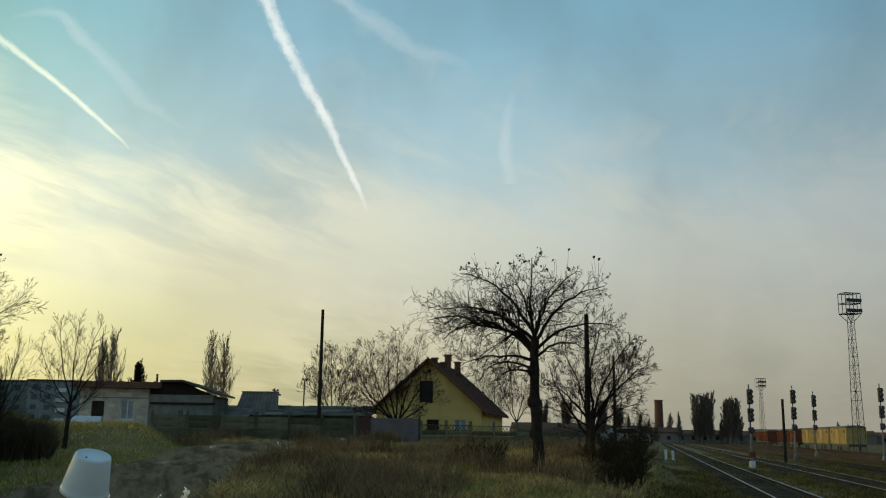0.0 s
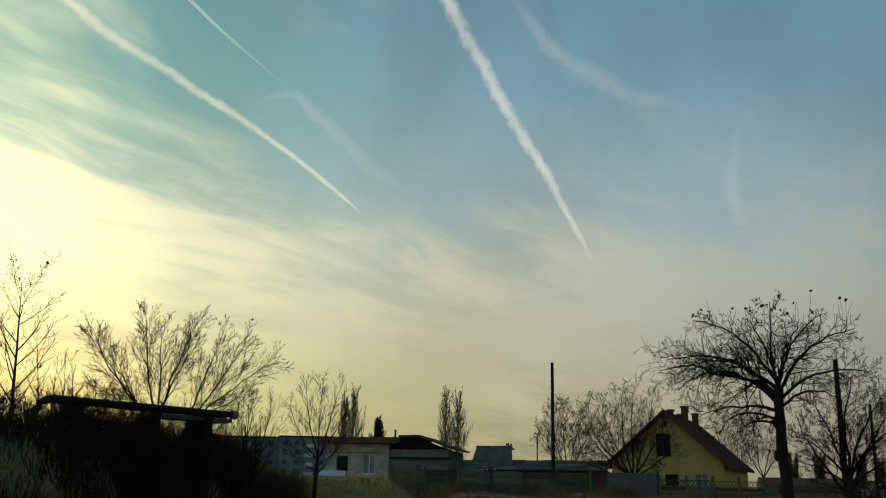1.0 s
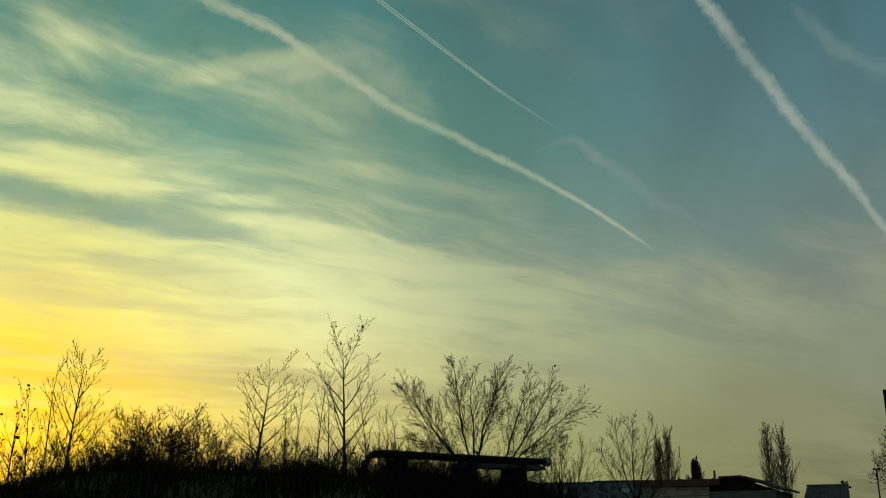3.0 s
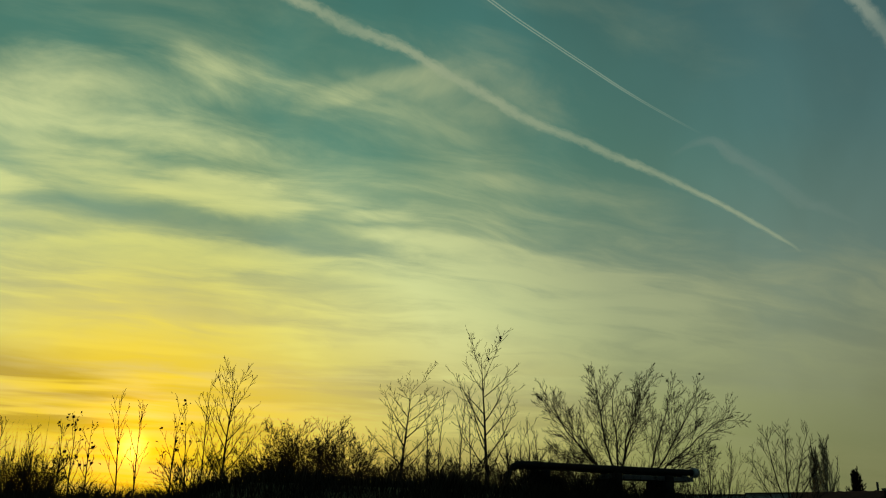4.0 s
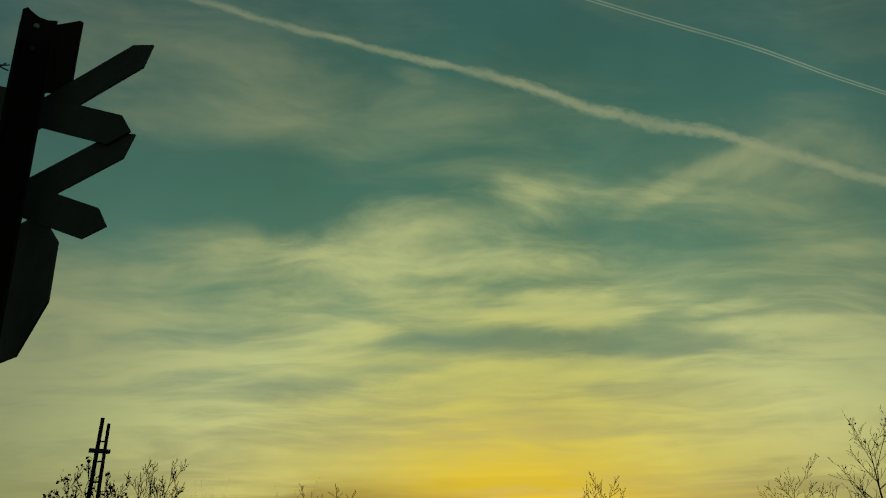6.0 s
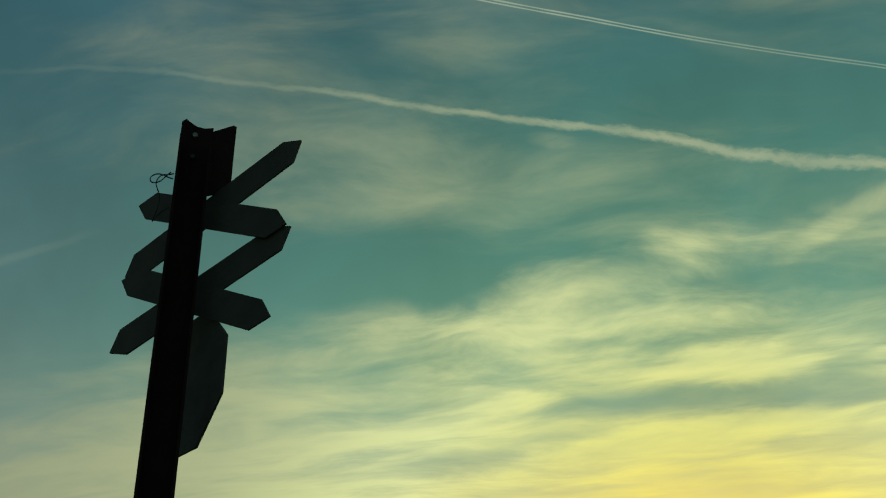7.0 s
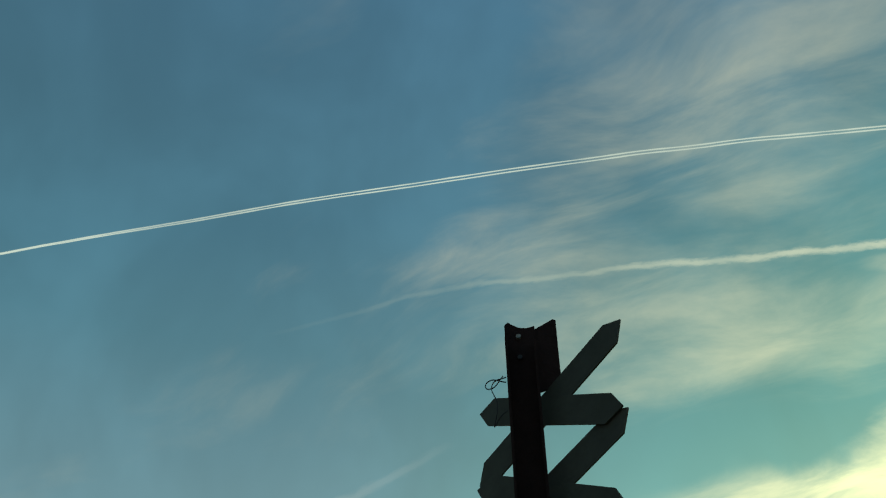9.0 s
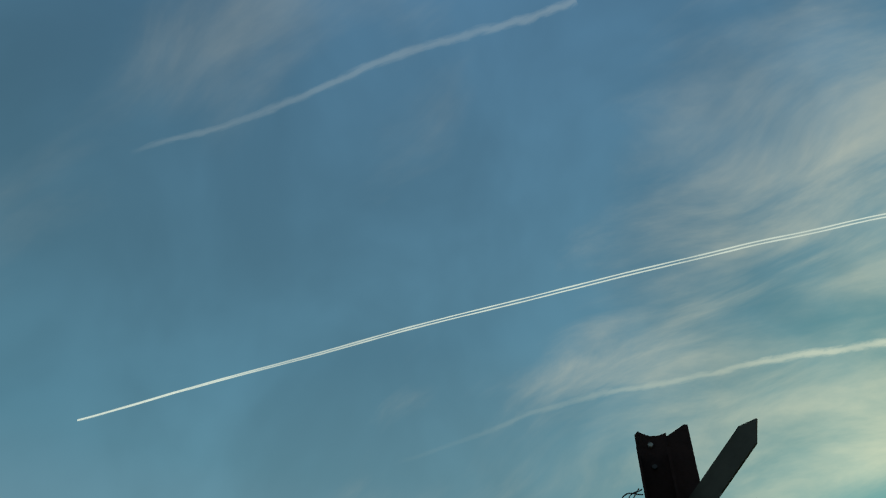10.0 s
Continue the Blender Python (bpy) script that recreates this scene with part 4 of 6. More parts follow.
# ------------------------------------------------------------------ brambles and grass
def blades(name, label, mat, spots, height, width, seed, bend=0.35):
    """Many narrow bent blades in one mesh."""
    rng = np.random.default_rng(seed)
    n = len(spots)
    p = np.array(spots)
    a = rng.uniform(0, 6.283, n)
    tuft = np.array([noise.noise((q[0] * 0.55, q[1] * 0.55, seed)) + 0.6 * noise.noise((q[0] * 1.7, q[1] * 1.7, seed)) for q in spots])
    h = height * rng.uniform(0.45, 1.25, n) * np.clip(0.95 + 1.15 * tuft, 0.3, 2.0)
    ww = width * rng.uniform(0.6, 1.4, n)
    b = rng.uniform(0, 6.283, n)
    k = bend * h * rng.uniform(0.2, 1.4, n)
    sx, sy = np.cos(a) * ww, np.sin(a) * ww
    bx, by = np.cos(b) * k, np.sin(b) * k
    v = np.empty((n, 5, 3))
    v[:, 0] = np.stack([p[:, 0] - sx, p[:, 1] - sy, p[:, 2]], 1)
    v[:, 1] = np.stack([p[:, 0] + sx, p[:, 1] + sy, p[:, 2]], 1)
    v[:, 2] = np.stack([p[:, 0] + sx * 0.7 + bx * 0.3, p[:, 1] + sy * 0.7 + by * 0.3, p[:, 2] + h * 0.6], 1)
    v[:, 3] = np.stack([p[:, 0] - sx * 0.7 + bx * 0.3, p[:, 1] - sy * 0.7 + by * 0.3, p[:, 2] + h * 0.6], 1)
    v[:, 4] = np.stack([p[:, 0] + bx, p[:, 1] + by, p[:, 2] + h], 1)
    o = np.arange(n) * 5
    loops = np.stack([o, o + 1, o + 2, o + 3, o + 3, o + 2, o + 4], 1).ravel()
    me = bpy.data.meshes.new(name)
    me.vertices.add(n * 5)
    me.vertices.foreach_set("co", v.ravel())
    me.loops.add(n * 7)
    me.loops.foreach_set("vertex_index", loops.astype(np.int32))
    me.polygons.add(n * 2)
    me.polygons.foreach_set("loop_start", np.stack([np.arange(n) * 7, np.arange(n) * 7 + 4], 1).ravel().astype(np.int32))
    me.materials.append(mat)
    me.update(calc_edges=True)
    return tagged(new(name, me), label, name.replace("_", " "), kind="stuff")


def scatter(n, seed, az0, az1, d0, d1, keep=None, power=1.0):
    rng = random.Random(seed)
    out = []
    while len(out) < n:
        az, d = rng.uniform(az0, az1), d0 + (d1 - d0) * rng.random() ** power
        x, y = spot(az, d)
        if keep and rng.random() > keep(az, d, x, y):
            continue
        out.append((x, y, ground_z(x, y) - 0.02))
    return out


def lane_az(d):
    for (a0, d0), (a1, d1) in zip(((40, 6), (26, 13), (20.5, 19), (17, 26), (14.2, 34), (12.6, 42), (11, 50), (7.5, 56)),
                                  ((26, 13), (20.5, 19), (17, 26), (14.2, 34), (12.6, 42), (11, 50), (7.5, 56), (4, 60))):
        if d0 <= d < d1:
            return a0 + (a1 - a0) * (d - d0) / (d1 - d0)
    return -99


def off_lane(az, d, x, y):
    gap = abs(az - lane_az(d)) * math.pi / 180 * d
    return step(1.7, 2.8, gap) * (1 - step(-0.6, 1.4, x - TRACK * y)) * (0.35 + 0.65 * step(-0.25, 0.35, noise.noise((x * 0.35, y * 0.35, 3))))


def weed_patches(az, d, x, y):
    return off_lane(az, d, x, y) * step(0.0, 0.25, noise.noise((x * 0.28, y * 0.28, 8)))


blades("dry_grass", "tall dry yellowed grass of the meadow", GRASS, scatter(95000, 1, -13, 24, 13, 58, lambda az, d, x, y: off_lane(az, d, x, y) * (1 - 0.75 * step(12, 17, az)), 1.15), 0.19, 0.009, 2, 1.5)
blades("green_grass", "low green winter grass", GREEN, scatter(90000, 3, -13, 25.5, 10, 56, off_lane, 1.15), 0.13, 0.012, 4, 1.0)
blades("weeds", "dark dead weed stalks among the grass", WEED, scatter(42000, 5, -12, 16, 17, 57, weed_patches), 0.5, 0.007, 6, 0.9)
blades("weeds", "dead weeds and scrub along the foot of the fence", WEED, scatter(9000, 15, 2, 17.5, 58.6, 60.4, lambda az, d, x, y: step(-0.1, 0.3, noise.noise((x * 0.4, y * 0.4, 6)))), 0.55, 0.012, 16, 0.7)
blades("trackside_grass", "low grass between the railway tracks", TRACK_GRASS, scatter(60000, 7, -28, -12, 20, 130, lambda az, d, x, y: 0.2 + 0.8 * step(-0.1, 0.3, noise.noise((x * 0.3, y * 0.1, 9))), 1.5), 0.13, 0.02, 8, 0.7)


blades("track_weeds", "dead weeds growing through the ballast", TRACK_GRASS, [(x, y, -0.30) for x, y, z in scatter(50000, 17, -29, -12, 24, 110, lambda az, d, x, y: step(0.0, 0.35, noise.noise((x * 0.5, y * 0.12, 2))), 1.4)], 0.15, 0.016, 18, 0.8)


def thicket(az, d, x, y):
    return 0.25 + 0.75 * step(-0.3, 0.3, noise.noise((x * 0.5, y * 0.5, 1)))


blades("bramble_thicket", "dense dark bramble thicket covering the bank", BRAMBLE, scatter(80000, 9, 29, 125, 14.5, 27, thicket), 0.42, 0.009, 10, 0.8)
blades("bramble_thicket", "brown brambles along the hedge by the lane", HEDGE, scatter(42000, 11, 22.3, 35, 33, 41, thicket), 1.0, 0.010, 12, 0.7)


blades("bramble_thicket", "dark brambles in front of the heating pipes", BRAMBLE, scatter(24000, 13, 27.5, 36.2, 22.5, 26.0, thicket), 0.75, 0.008, 14, 0.6)


blades("dead_stalks", "thin dead stalks standing along the bank", TWIG, scatter(3800, 21, 63, 82, 19.5, 22.5, thicket), 1.35, 0.005, 22, 0.18)


# ------------------------------------------------------------------ the yellow house
def yellow_house():
    hx, hy = spot(0.75, 75.0)
    root = thing("house", "yellow ochre gabled house with dark tiled roof and chimneys", "house", (hx, hy, ground_z(hx, hy) - 0.1), -9.8)
    half, eave, ridge, deep = 4.25, 2.75, 6.5, 15.5
    slope = (ridge - eave) / half

    def top(x):
        return ridge - abs(x) * slope

    holes = [(-0.75, 3.25, 0.35, 4.95), (-0.15, 1.05, 0.85, 1.9), (2.05, 1.0, 3.05, 1.9), (-3.0, 1.0, -2.0, 1.9)]
    part("wall", wall_with_openings(-half, half, -0.3, top, holes, 0, 0.35, (0.0,)), OCHRE, root)
    part("wall", boxed(half - 0.35, 0.35, -0.3, half, deep, eave), OCHRE, root)
    part("wall", boxed(-half, 0.35, -0.3, -half + 0.35, deep, eave), OCHRE, root)
    part("wall", wall_with_openings(-half + 0.35, half - 0.35, -0.3, top, [], deep - 0.35, deep, (0.0,)), OCHRE, root)
    window(root, *holes[0], 0.12, PANE, 1, frame_mat=WOOD)
    window(root, *holes[1], 0.12, PANE, 1, frame_mat=WOOD)
    window(root, *holes[2], 0.12, PANE_PALE, 1)
    window(root, *holes[3], 0.12, PANE, 1, frame_mat=WOOD)
    part("vent", rodded((0, -0.03, 5.7), (0, 0.05, 5.7), 0.16, n=10), PANE, root)
    over = 0.55
    for sgn in (-1, 1):
        bm = bmesh.new()
        a, b = (0, ridge + 0.03), (sgn * (half + over), ridge + 0.03 - (half + over) * slope)
        prism(bm, [a, b, (b[0], b[1] + 0.2), (0, a[1] + 0.22)], -0.6, deep + 0.5)
        bmesh.ops.recalc_face_normals(bm, faces=bm.faces)
        roof = part("roof", bm, TILE, root)
        bm = bmesh.new()
        prism(bm, [(0, ridge + 0.0), (b[0], b[1] - 0.03), (b[0], b[1] + 0.22), (0, ridge + 0.26)], -0.66, -0.6)
        bmesh.ops.recalc_face_normals(bm, faces=bm.faces)
        part("bargeboard", bm, BARGE, roof, "red-brown bargeboard")
        for row in range(14):
            t = (row + 0.5) / 14
            xx, zz = b[0] * t, a[1] + (b[1] - a[1]) * t + 0.215
            part("tile_course", boxed(xx - 0.04, -0.55, zz - 0.03, xx + 0.04, deep + 0.45, zz + 0.03), TILE, roof)
    for x, y, wd, h in ((0.3, 0.9, 0.4, 0.45), (0.4, 5.0, 0.5, 0.5), (0.2, 8.0, 0.5, 1.2), (0.6, 11.0, 0.5, 1.15)):
        z = top(x) - 0.3
        ch = part("chimney", boxed(x - wd / 2, y - wd / 2, z, x + wd / 2, y + wd / 2, z + h + 0.35), BRICK, root)
        part("cap", boxed(x - wd / 2 - 0.08, y - wd / 2 - 0.08, z + h + 0.35, x + wd / 2 + 0.08, y + wd / 2 + 0.08, z + h + 0.47), BRICK, ch)
    return root


yellow_house()


# ------------------------------------------------------------------ fences and gate
def plank_fence(name, label, a, b, height, mat, lattice=False):
    a, b = Vector(a), Vector(b)
    run = b - a
    n = max(1, round(run.length / 2.0))
    bay = run.length / n
    root = thing(name, label, "fence", (a.x, a.y, 0), math.degrees(math.atan2(run.y, run.x)))
    post = plank = grid = None
    rows = 3 if lattice else 4
    solid = height - (0.42 if lattice else 0.0)
    ph = solid / rows
    for i in range(n + 1):
        q = a + run * i / n
        z = ground_z(q.x, q.y) - 0.15
        if post is None:
            post = part("post", boxed(-0.08, -0.08, 0, 0.08, 0.08, height + 0.35, bevel=0.02), mat, root)
        else:
            again(post, pose(bay * i, 0, z), root)
        if i == 0:
            post.matrix_basis = pose(0, 0, z)
        if i == n:
            break
        q2 = a + run * (i + 0.5) / n
        z = ground_z(q2.x, q2.y) - 0.05
        for r in range(rows):
            m = pose(bay * (i + 0.5), 0, z + ph * (r + 0.5))
            if plank is None:
                plank = part("panel", boxed(-bay / 2 + 0.08, -0.025, -ph / 2 + 0.012, bay / 2 - 0.08, 0.025, ph / 2 - 0.012, bevel=0.01), mat, root)
                plank.matrix_basis = m
            else:
                again(plank, m, root)
        if lattice:
            m = pose(bay * (i + 0.5), 0, z + solid + 0.2)
            if grid is None:
                bm = bmesh.new()
                wdt = bay / 2 - 0.08
                for k in range(6):
                    x0 = -wdt + 2 * wdt * k / 6
                    rod(bm, (x0, 0, -0.17), (x0 + wdt / 3, 0, 0.17), 0.025, n=4)
                    rod(bm, (x0, 0, 0.17), (x0 + wdt / 3, 0, -0.17), 0.025, n=4)
                box(bm, -wdt, -0.03, -0.2, wdt, 0.03, -0.15)
                box(bm, -wdt, -0.03, 0.15, wdt, 0.03, 0.2)
                grid = part("lattice", bm, mat, root, "pierced lattice top")
                grid.matrix_basis = m
            else:
                again(grid, m, root)
    return root


plank_fence("fence", "weathered grey-green concrete plank fence", spot(17.0, 60.5), spot(5.2, 61.5), 1.62, FENCE_PAINT)
plank_fence("fence", "low concrete fence with pierced lattice top", spot(1.2, 61.5), spot(-9.5, 72), 1.3, FENCE_PAINT, True)


def yard_gate():
    x, y = spot(5.05, 61.5)
    root = thing("gate", "closed sheet-metal yard gate in maroon and faded mauve", "gate", (x, y, ground_z(x, y)), 0)
    part("leaf", boxed(0.05, -0.03, 0.05, 0.85, 0.03, 1.62), GATE_RED, root, "maroon side door")
    leaf = part("leaf", boxed(0.9, -0.03, 0.05, 3.95, 0.03, 1.60), GATE_GREY, root, "faded mauve gate leaf")
    for i in range(5):
        xx = 0.95 + i * 0.74
        part("rib", boxed(xx, -0.06, 0.06, xx + 0.05, -0.031, 1.58), GATE_GREY, leaf)
    part("post", boxed(-0.06, -0.06, -0.1, 0.05, 0.06, 1.75), STEEL_DARK, root)
    part("post", boxed(3.96, -0.06, -0.1, 4.1, 0.06, 1.8), STEEL_DARK, root)


yard_gate()


# ------------------------------------------------------------------ low buildings
def block_house():
    cx, cy = spot(17.25, 63.0)
    z0 = ground_z(cx, cy) - 0.15
    root = thing("outbuilding", "single-storey pale block building with rusted roof", "building", (cx, cy, z0), 4)
    hgt = 3.4
    holes = [(-1.75, 1.45, -0.9, 2.7), (-3.55, 0.5, -2.75, 2.6)]
    part("wall", wall_with_openings(-4.3, 0, 0, lambda x: hgt, holes, 0, 0.3), BLOCK, root, "pale painted block wall")
    block = None
    for row in range(14):
        for col in range(11):
            x0 = max(-4.29, -4.29 + 0.4 * col - 0.2 * (row % 2))
            x1, z = min(-0.01, -4.29 + 0.4 * (col + 1) - 0.2 * (row % 2)), 0.02 + 0.24 * row
            if x1 - x0 < 0.39 or any(x0 < h[2] + 0.08 and x1 > h[0] - 0.08 and z < h[3] + 0.05 and z + 0.24 > h[1] - 0.1 for h in holes):
                continue
            m = pose((x0 + x1) / 2, -0.006, z + 0.12)
            if block is None:
                block = part("block", boxed(-0.19, -0.012, -0.11, 0.19, 0.006, 0.11, bevel=0.008), BLOCK, root)
                block.matrix_basis = m
            else:
                again(block, m, root)
    window(root, *holes[0], 0.1, PANE_PALE, 1)
    part("door", boxed(-3.51, 0.1, 0.5, -2.79, 0.16, 2.56), WOOD, root, "dark timber door")
    part("wall", boxed(-0.3, 0.3, 0, 0, 8, hgt), CONCRETE, root)
    part("wall", boxed(-4.3, 0.3, 0, -4.0, 8, hgt), BLOCK, root)
    part("wall", boxed(-4.0, 7.7, 0, -0.3, 8, hgt), BLOCK, root)
    part("band", boxed(-4.3, -0.05, 2.78, 0.0, -0.02, 2.84), CONCRETE, root)
    bm = bmesh.new()
    prism(bm, [(-4.8, hgt + 0.02), (0.7, hgt + 0.02), (0.7, hgt + 0.14), (-4.8, hgt + 0.14)], -0.6, 0.2)
    prism(bm, [(-4.8, hgt + 0.14), (0.7, hgt + 0.14), (0.7, hgt + 0.45), (-4.8, hgt + 0.45)], 0.2, 8.4)
    roof = part("roof", bm, RUST_SHEET, root, "rusted sheet roof")
    for i in range(8):
        x = -4.7 + i * 0.7
        part("seam", boxed(x, 0.2, hgt + 0.45, x + 0.05, 8.4, hgt + 0.5), RUST_SHEET, roof)
    part("stove_pipe", rodded((0.2, 1.0, hgt), (0.2, 1.0, hgt + 1.0), 0.07), STEEL_DARK, root)
    # grey annex with a sagging gable
    annex = thing("annex", "grey concrete block lean-to with sagging dark roof", "building", (cx, cy, z0), 4)
    part("wall", wall_with_openings(0.02, 4.0, 0, lambda x: 3.05, [(1.9, 1.55, 2.6, 2.1)], 0.02, 0.3), CONCRETE, annex)
    part("wall", boxed(3.7, 0.3, 0, 4.0, 6.5, 3.05), CONCRETE, annex)
    bm = bmesh.new()
    prism(bm, [(0.72, 3.82), (2.1, 3.86), (4.4, 3.07), (4.4, 3.19), (2.1, 4.0), (0.72, 3.96)], -0.4, 7.0)
    bmesh.ops.recalc_face_normals(bm, faces=bm.faces)
    part("roof", bm, DARK_ROOF, annex)
    part("gable", prismed([(0.02, 3.07), (4.0, 3.07), (2.1, 3.8), (0.02, 3.7)], 0.25, 0.4), WOOD, annex)
    part("beam", boxed(0.1, -0.1, 2.45, 4.2, 0.0, 2.57), WOOD, annex)


block_house()


def tin_shed():
    x, y = spot(11.05, 68.0)
    root = thing("shed", "small shed with steep grey corrugated roof", "shed", (x, y, ground_z(x, y)), 3)
    part("wall", boxed(-1.3, 0.0, 0, 1.3, 3.0, 1.75), WOOD, root)
    bm = bmesh.new()
    n = 11
    for i in range(n):
        a, b = -1.55 + 3.1 * i / n, -1.55 + 3.1 * (i + 1) / n
        m = (a + b) / 2
        for x0, x1, u0, u1 in ((a, m, 0.0, 0.09), (m, b, 0.09, 0.0)):
            q = [(x0, -0.35, 1.72 + u0), (x1, -0.35, 1.72 + u1), (x1 * 0.84, 1.5, 3.4 + u1), (x0 * 0.84, 1.5, 3.4 + u0)]
            vs = [bm.verts.new(p) for p in q] + [bm.verts.new((p[0], p[1] + 0.02, p[2] - 0.03)) for p in q]
            bm.faces.new(vs[:4])
            bm.faces.new(vs[7:3:-1])
    part("roof", bm, GREY_SHEET, root, "corrugated sheet roof")
    part("roof", boxed(-1.3, 1.5, 3.25, 1.3, 3.1, 3.35), GREY_SHEET, root)
    part("ridge", boxed(-1.34, 1.42, 3.38, 1.34, 1.6, 3.47), GREY_SHEET, root)
    part("stub", rodded((1.0, 1.5, 3.4), (1.0, 1.5, 3.7), 0.06), STEEL_DARK, root)
    for i, (az, d, wd, h, r) in enumerate(((7.4, 66.0, 7.0, 2.35, -2), (13.1, 68.0, 3.4, 2.3, 8), (12.6, 64.0, 1.8, 2.1, 5))):
        x, y = spot(az, d)
        low = thing("low_shed", "low shed with patched dark flat roof behind the fence", "shed", (x, y, ground_z(x, y)), r)
        part("wall", boxed(-wd / 2, 0, 0, wd / 2, 3.0, h - 0.55), CONCRETE, low)
        for k in range(6):
            a, b = -wd / 2 - 0.3 + (wd + 0.6) * k / 6, -wd / 2 - 0.3 + (wd + 0.6) * (k + 1) / 6
            up = 0.06 * noise.noise((k * 1.7, i, 0))
            for row in range(3):
                y0, y1 = -0.5 + row * 1.3, 0.85 + row * 1.3
                lo = h - 0.62 + up + 0.25 * row + 0.03 * noise.noise((k * 2.3, row * 1.9, i))
                bm = bmesh.new()
                vs = [bm.verts.new(p) for p in ((a, y0, lo), (b - 0.02, y0, lo), (b - 0.02, y1, lo + 0.24), (a, y1, lo + 0.24), (a, y0, lo + 0.05), (b - 0.02, y0, lo + 0.05), (b - 0.02, y1, lo + 0.29), (a, y1, lo + 0.29))]
                for q in ((3, 2, 1, 0), (4, 5, 6, 7), (0, 1, 5, 4), (1, 2, 6, 5), (2, 3, 7, 6), (3, 0, 4, 7)):
                    bm.faces.new([vs[v] for v in q])
                part("roof_sheet", bm, DARK_ROOF if (i == 0 and (k * 3 + row) % 5) else GREY_SHEET, low)


tin_shed()


def parked_car(az, d, rz, paint, label):
    x, y = spot(az, d)
    root = thing("car", label, "car", (x, y, ground_z(x, y)), rz)
    side = [(-2.05, 0.3), (-2.1, 0.75), (-1.3, 0.92), (-0.7, 1.38), (0.75, 1.42), (1.35, 0.95), (2.05, 0.85), (2.1, 0.32)]
    bm = prismed(side, -0.8, 0.8)
    bmesh.ops.bevel(bm, geom=list(bm.edges), offset=0.05, segments=2, affect="EDGES")
    body = part("body", bm, paint, root)
    for yy in (-0.81, 0.79):
        part("side_window", prismed([(-1.15, 0.96), (-0.66, 1.3), (0.7, 1.33), (1.18, 0.97)], yy, yy + 0.02), PANE, body)
    for xx in (-1.3, 1.3):
        for yy in (-0.78, 0.62):
            wheel = part("wheel", rodded((xx, yy, 0.31), (xx, yy + 0.18, 0.31), 0.31, n=16), RUBBER, root)
            part("rim", rodded((xx, yy - 0.01, 0.31), (xx, yy + 0.19, 0.31), 0.18, n=12), STEEL, wheel)


parked_car(20.5, 59.0, 106, CAR_WHITE, "white car parked before the block building")
parked_car(-10.9, 78.0, 20, CAR_WHITE, "white car parked beyond the fence")


# ------------------------------------------------------------------ poles
def pole(az, d, top_z, r0, r1, label, brackets=True, name="utility_pole"):
    x, y = spot(az, d)
    z = ground_z(x, y) - 0.3
    root = thing(name, label, "pole", (x, y, z))
    h = top_z - z
    part("shaft", rodded((0, 0, 0), (0, 0, h), r0, r1, n=10), WOOD, root)
    if brackets:
        for k, s in enumerate((-1, 1, -1)):
            zz = h - 2.6 - 0.22 * k
            part("bracket", rodded((0, 0, zz), (s * 0.28, -0.02, zz + 0.12), 0.02, n=6), STEEL_DARK, root)
            part("insulator", rodded((s * 0.28, -0.02, zz + 0.1), (s * 0.28, -0.02, zz + 0.24), 0.045, 0.03, n=8), CONCRETE, root)


pole(7.36, 63.5, 9.95, 0.15, 0.10, "tall dark wooden utility pole behind the fence")
pole(-8.87, 42.0, 7.1, 0.14, 0.10, "dark wooden utility pole among bare branches", False)
pole(-10.45, 70.0, 7.6, 0.12, 0.09, "thin dark pole beyond the shrubs", False)
pole(-19.96, 82.0, 4.9, 0.12, 0.10, "short dark wooden post beside the tracks", False, "wooden_post")


def thin_mast(az, d, top_z, label):
    x, y = spot(az, d)
    z = ground_z(x, y) - 0.2
    root = thing("lamp_mast", label, "mast", (x, y, z))
    h = top_z - z
    part("shaft", rodded((0, 0, 0), (0, 0, h), 0.11, 0.07), STEEL_DARK, root)
    part("crossarm", boxed(-0.32, -0.04, h - 0.1, 0.32, 0.04, h), STEEL_DARK, root)
    for s in (-0.25, 0.25):
        part("lamp", boxed(s - 0.09, -0.12, h - 0.02, s + 0.09, 0.06, h + 0.12), STEEL_DARK, root)


thin_mast(10.0, 105, 6.2, "thin lamp mast far behind the sheds")
thin_mast(8.3, 115, 8.0, "thin lamp mast far behind the sheds")


def climbing_pole():
    x, y = spot(84.15, 21.8)
    z = ground_z(x, y) - 0.3
    root = thing("double_pole", "tall leaning twin pole with cross ties", "pole", (x, y, z))
    h = 1.75 + 21.8 * math.tan(radians(13.4)) - z
    part("shaft", rodded((0.0, -0.12, 0), (0.1, 0.08, h), 0.06, 0.045), WOOD, root)
    part("shaft", rodded((0.0, 0.12, 0), (0.12, 0.22, h - 0.12), 0.05, 0.035), WOOD, root)
    for k in range(7):
        t = 0.3 + 0.68 * k / 7
        part("tie", rodded((0.1 * t, -0.12 + 0.2 * t, h * t), (0.12 * t, 0.12 + 0.1 * t, h * t + 0.02), 0.018, n=6), STEEL_DARK, root)
    part("clamp", boxed(0.03, -0.12, h * 0.83, 0.18, 0.32, h * 0.83 + 0.07), STEEL_DARK, root)


climbing_pole()


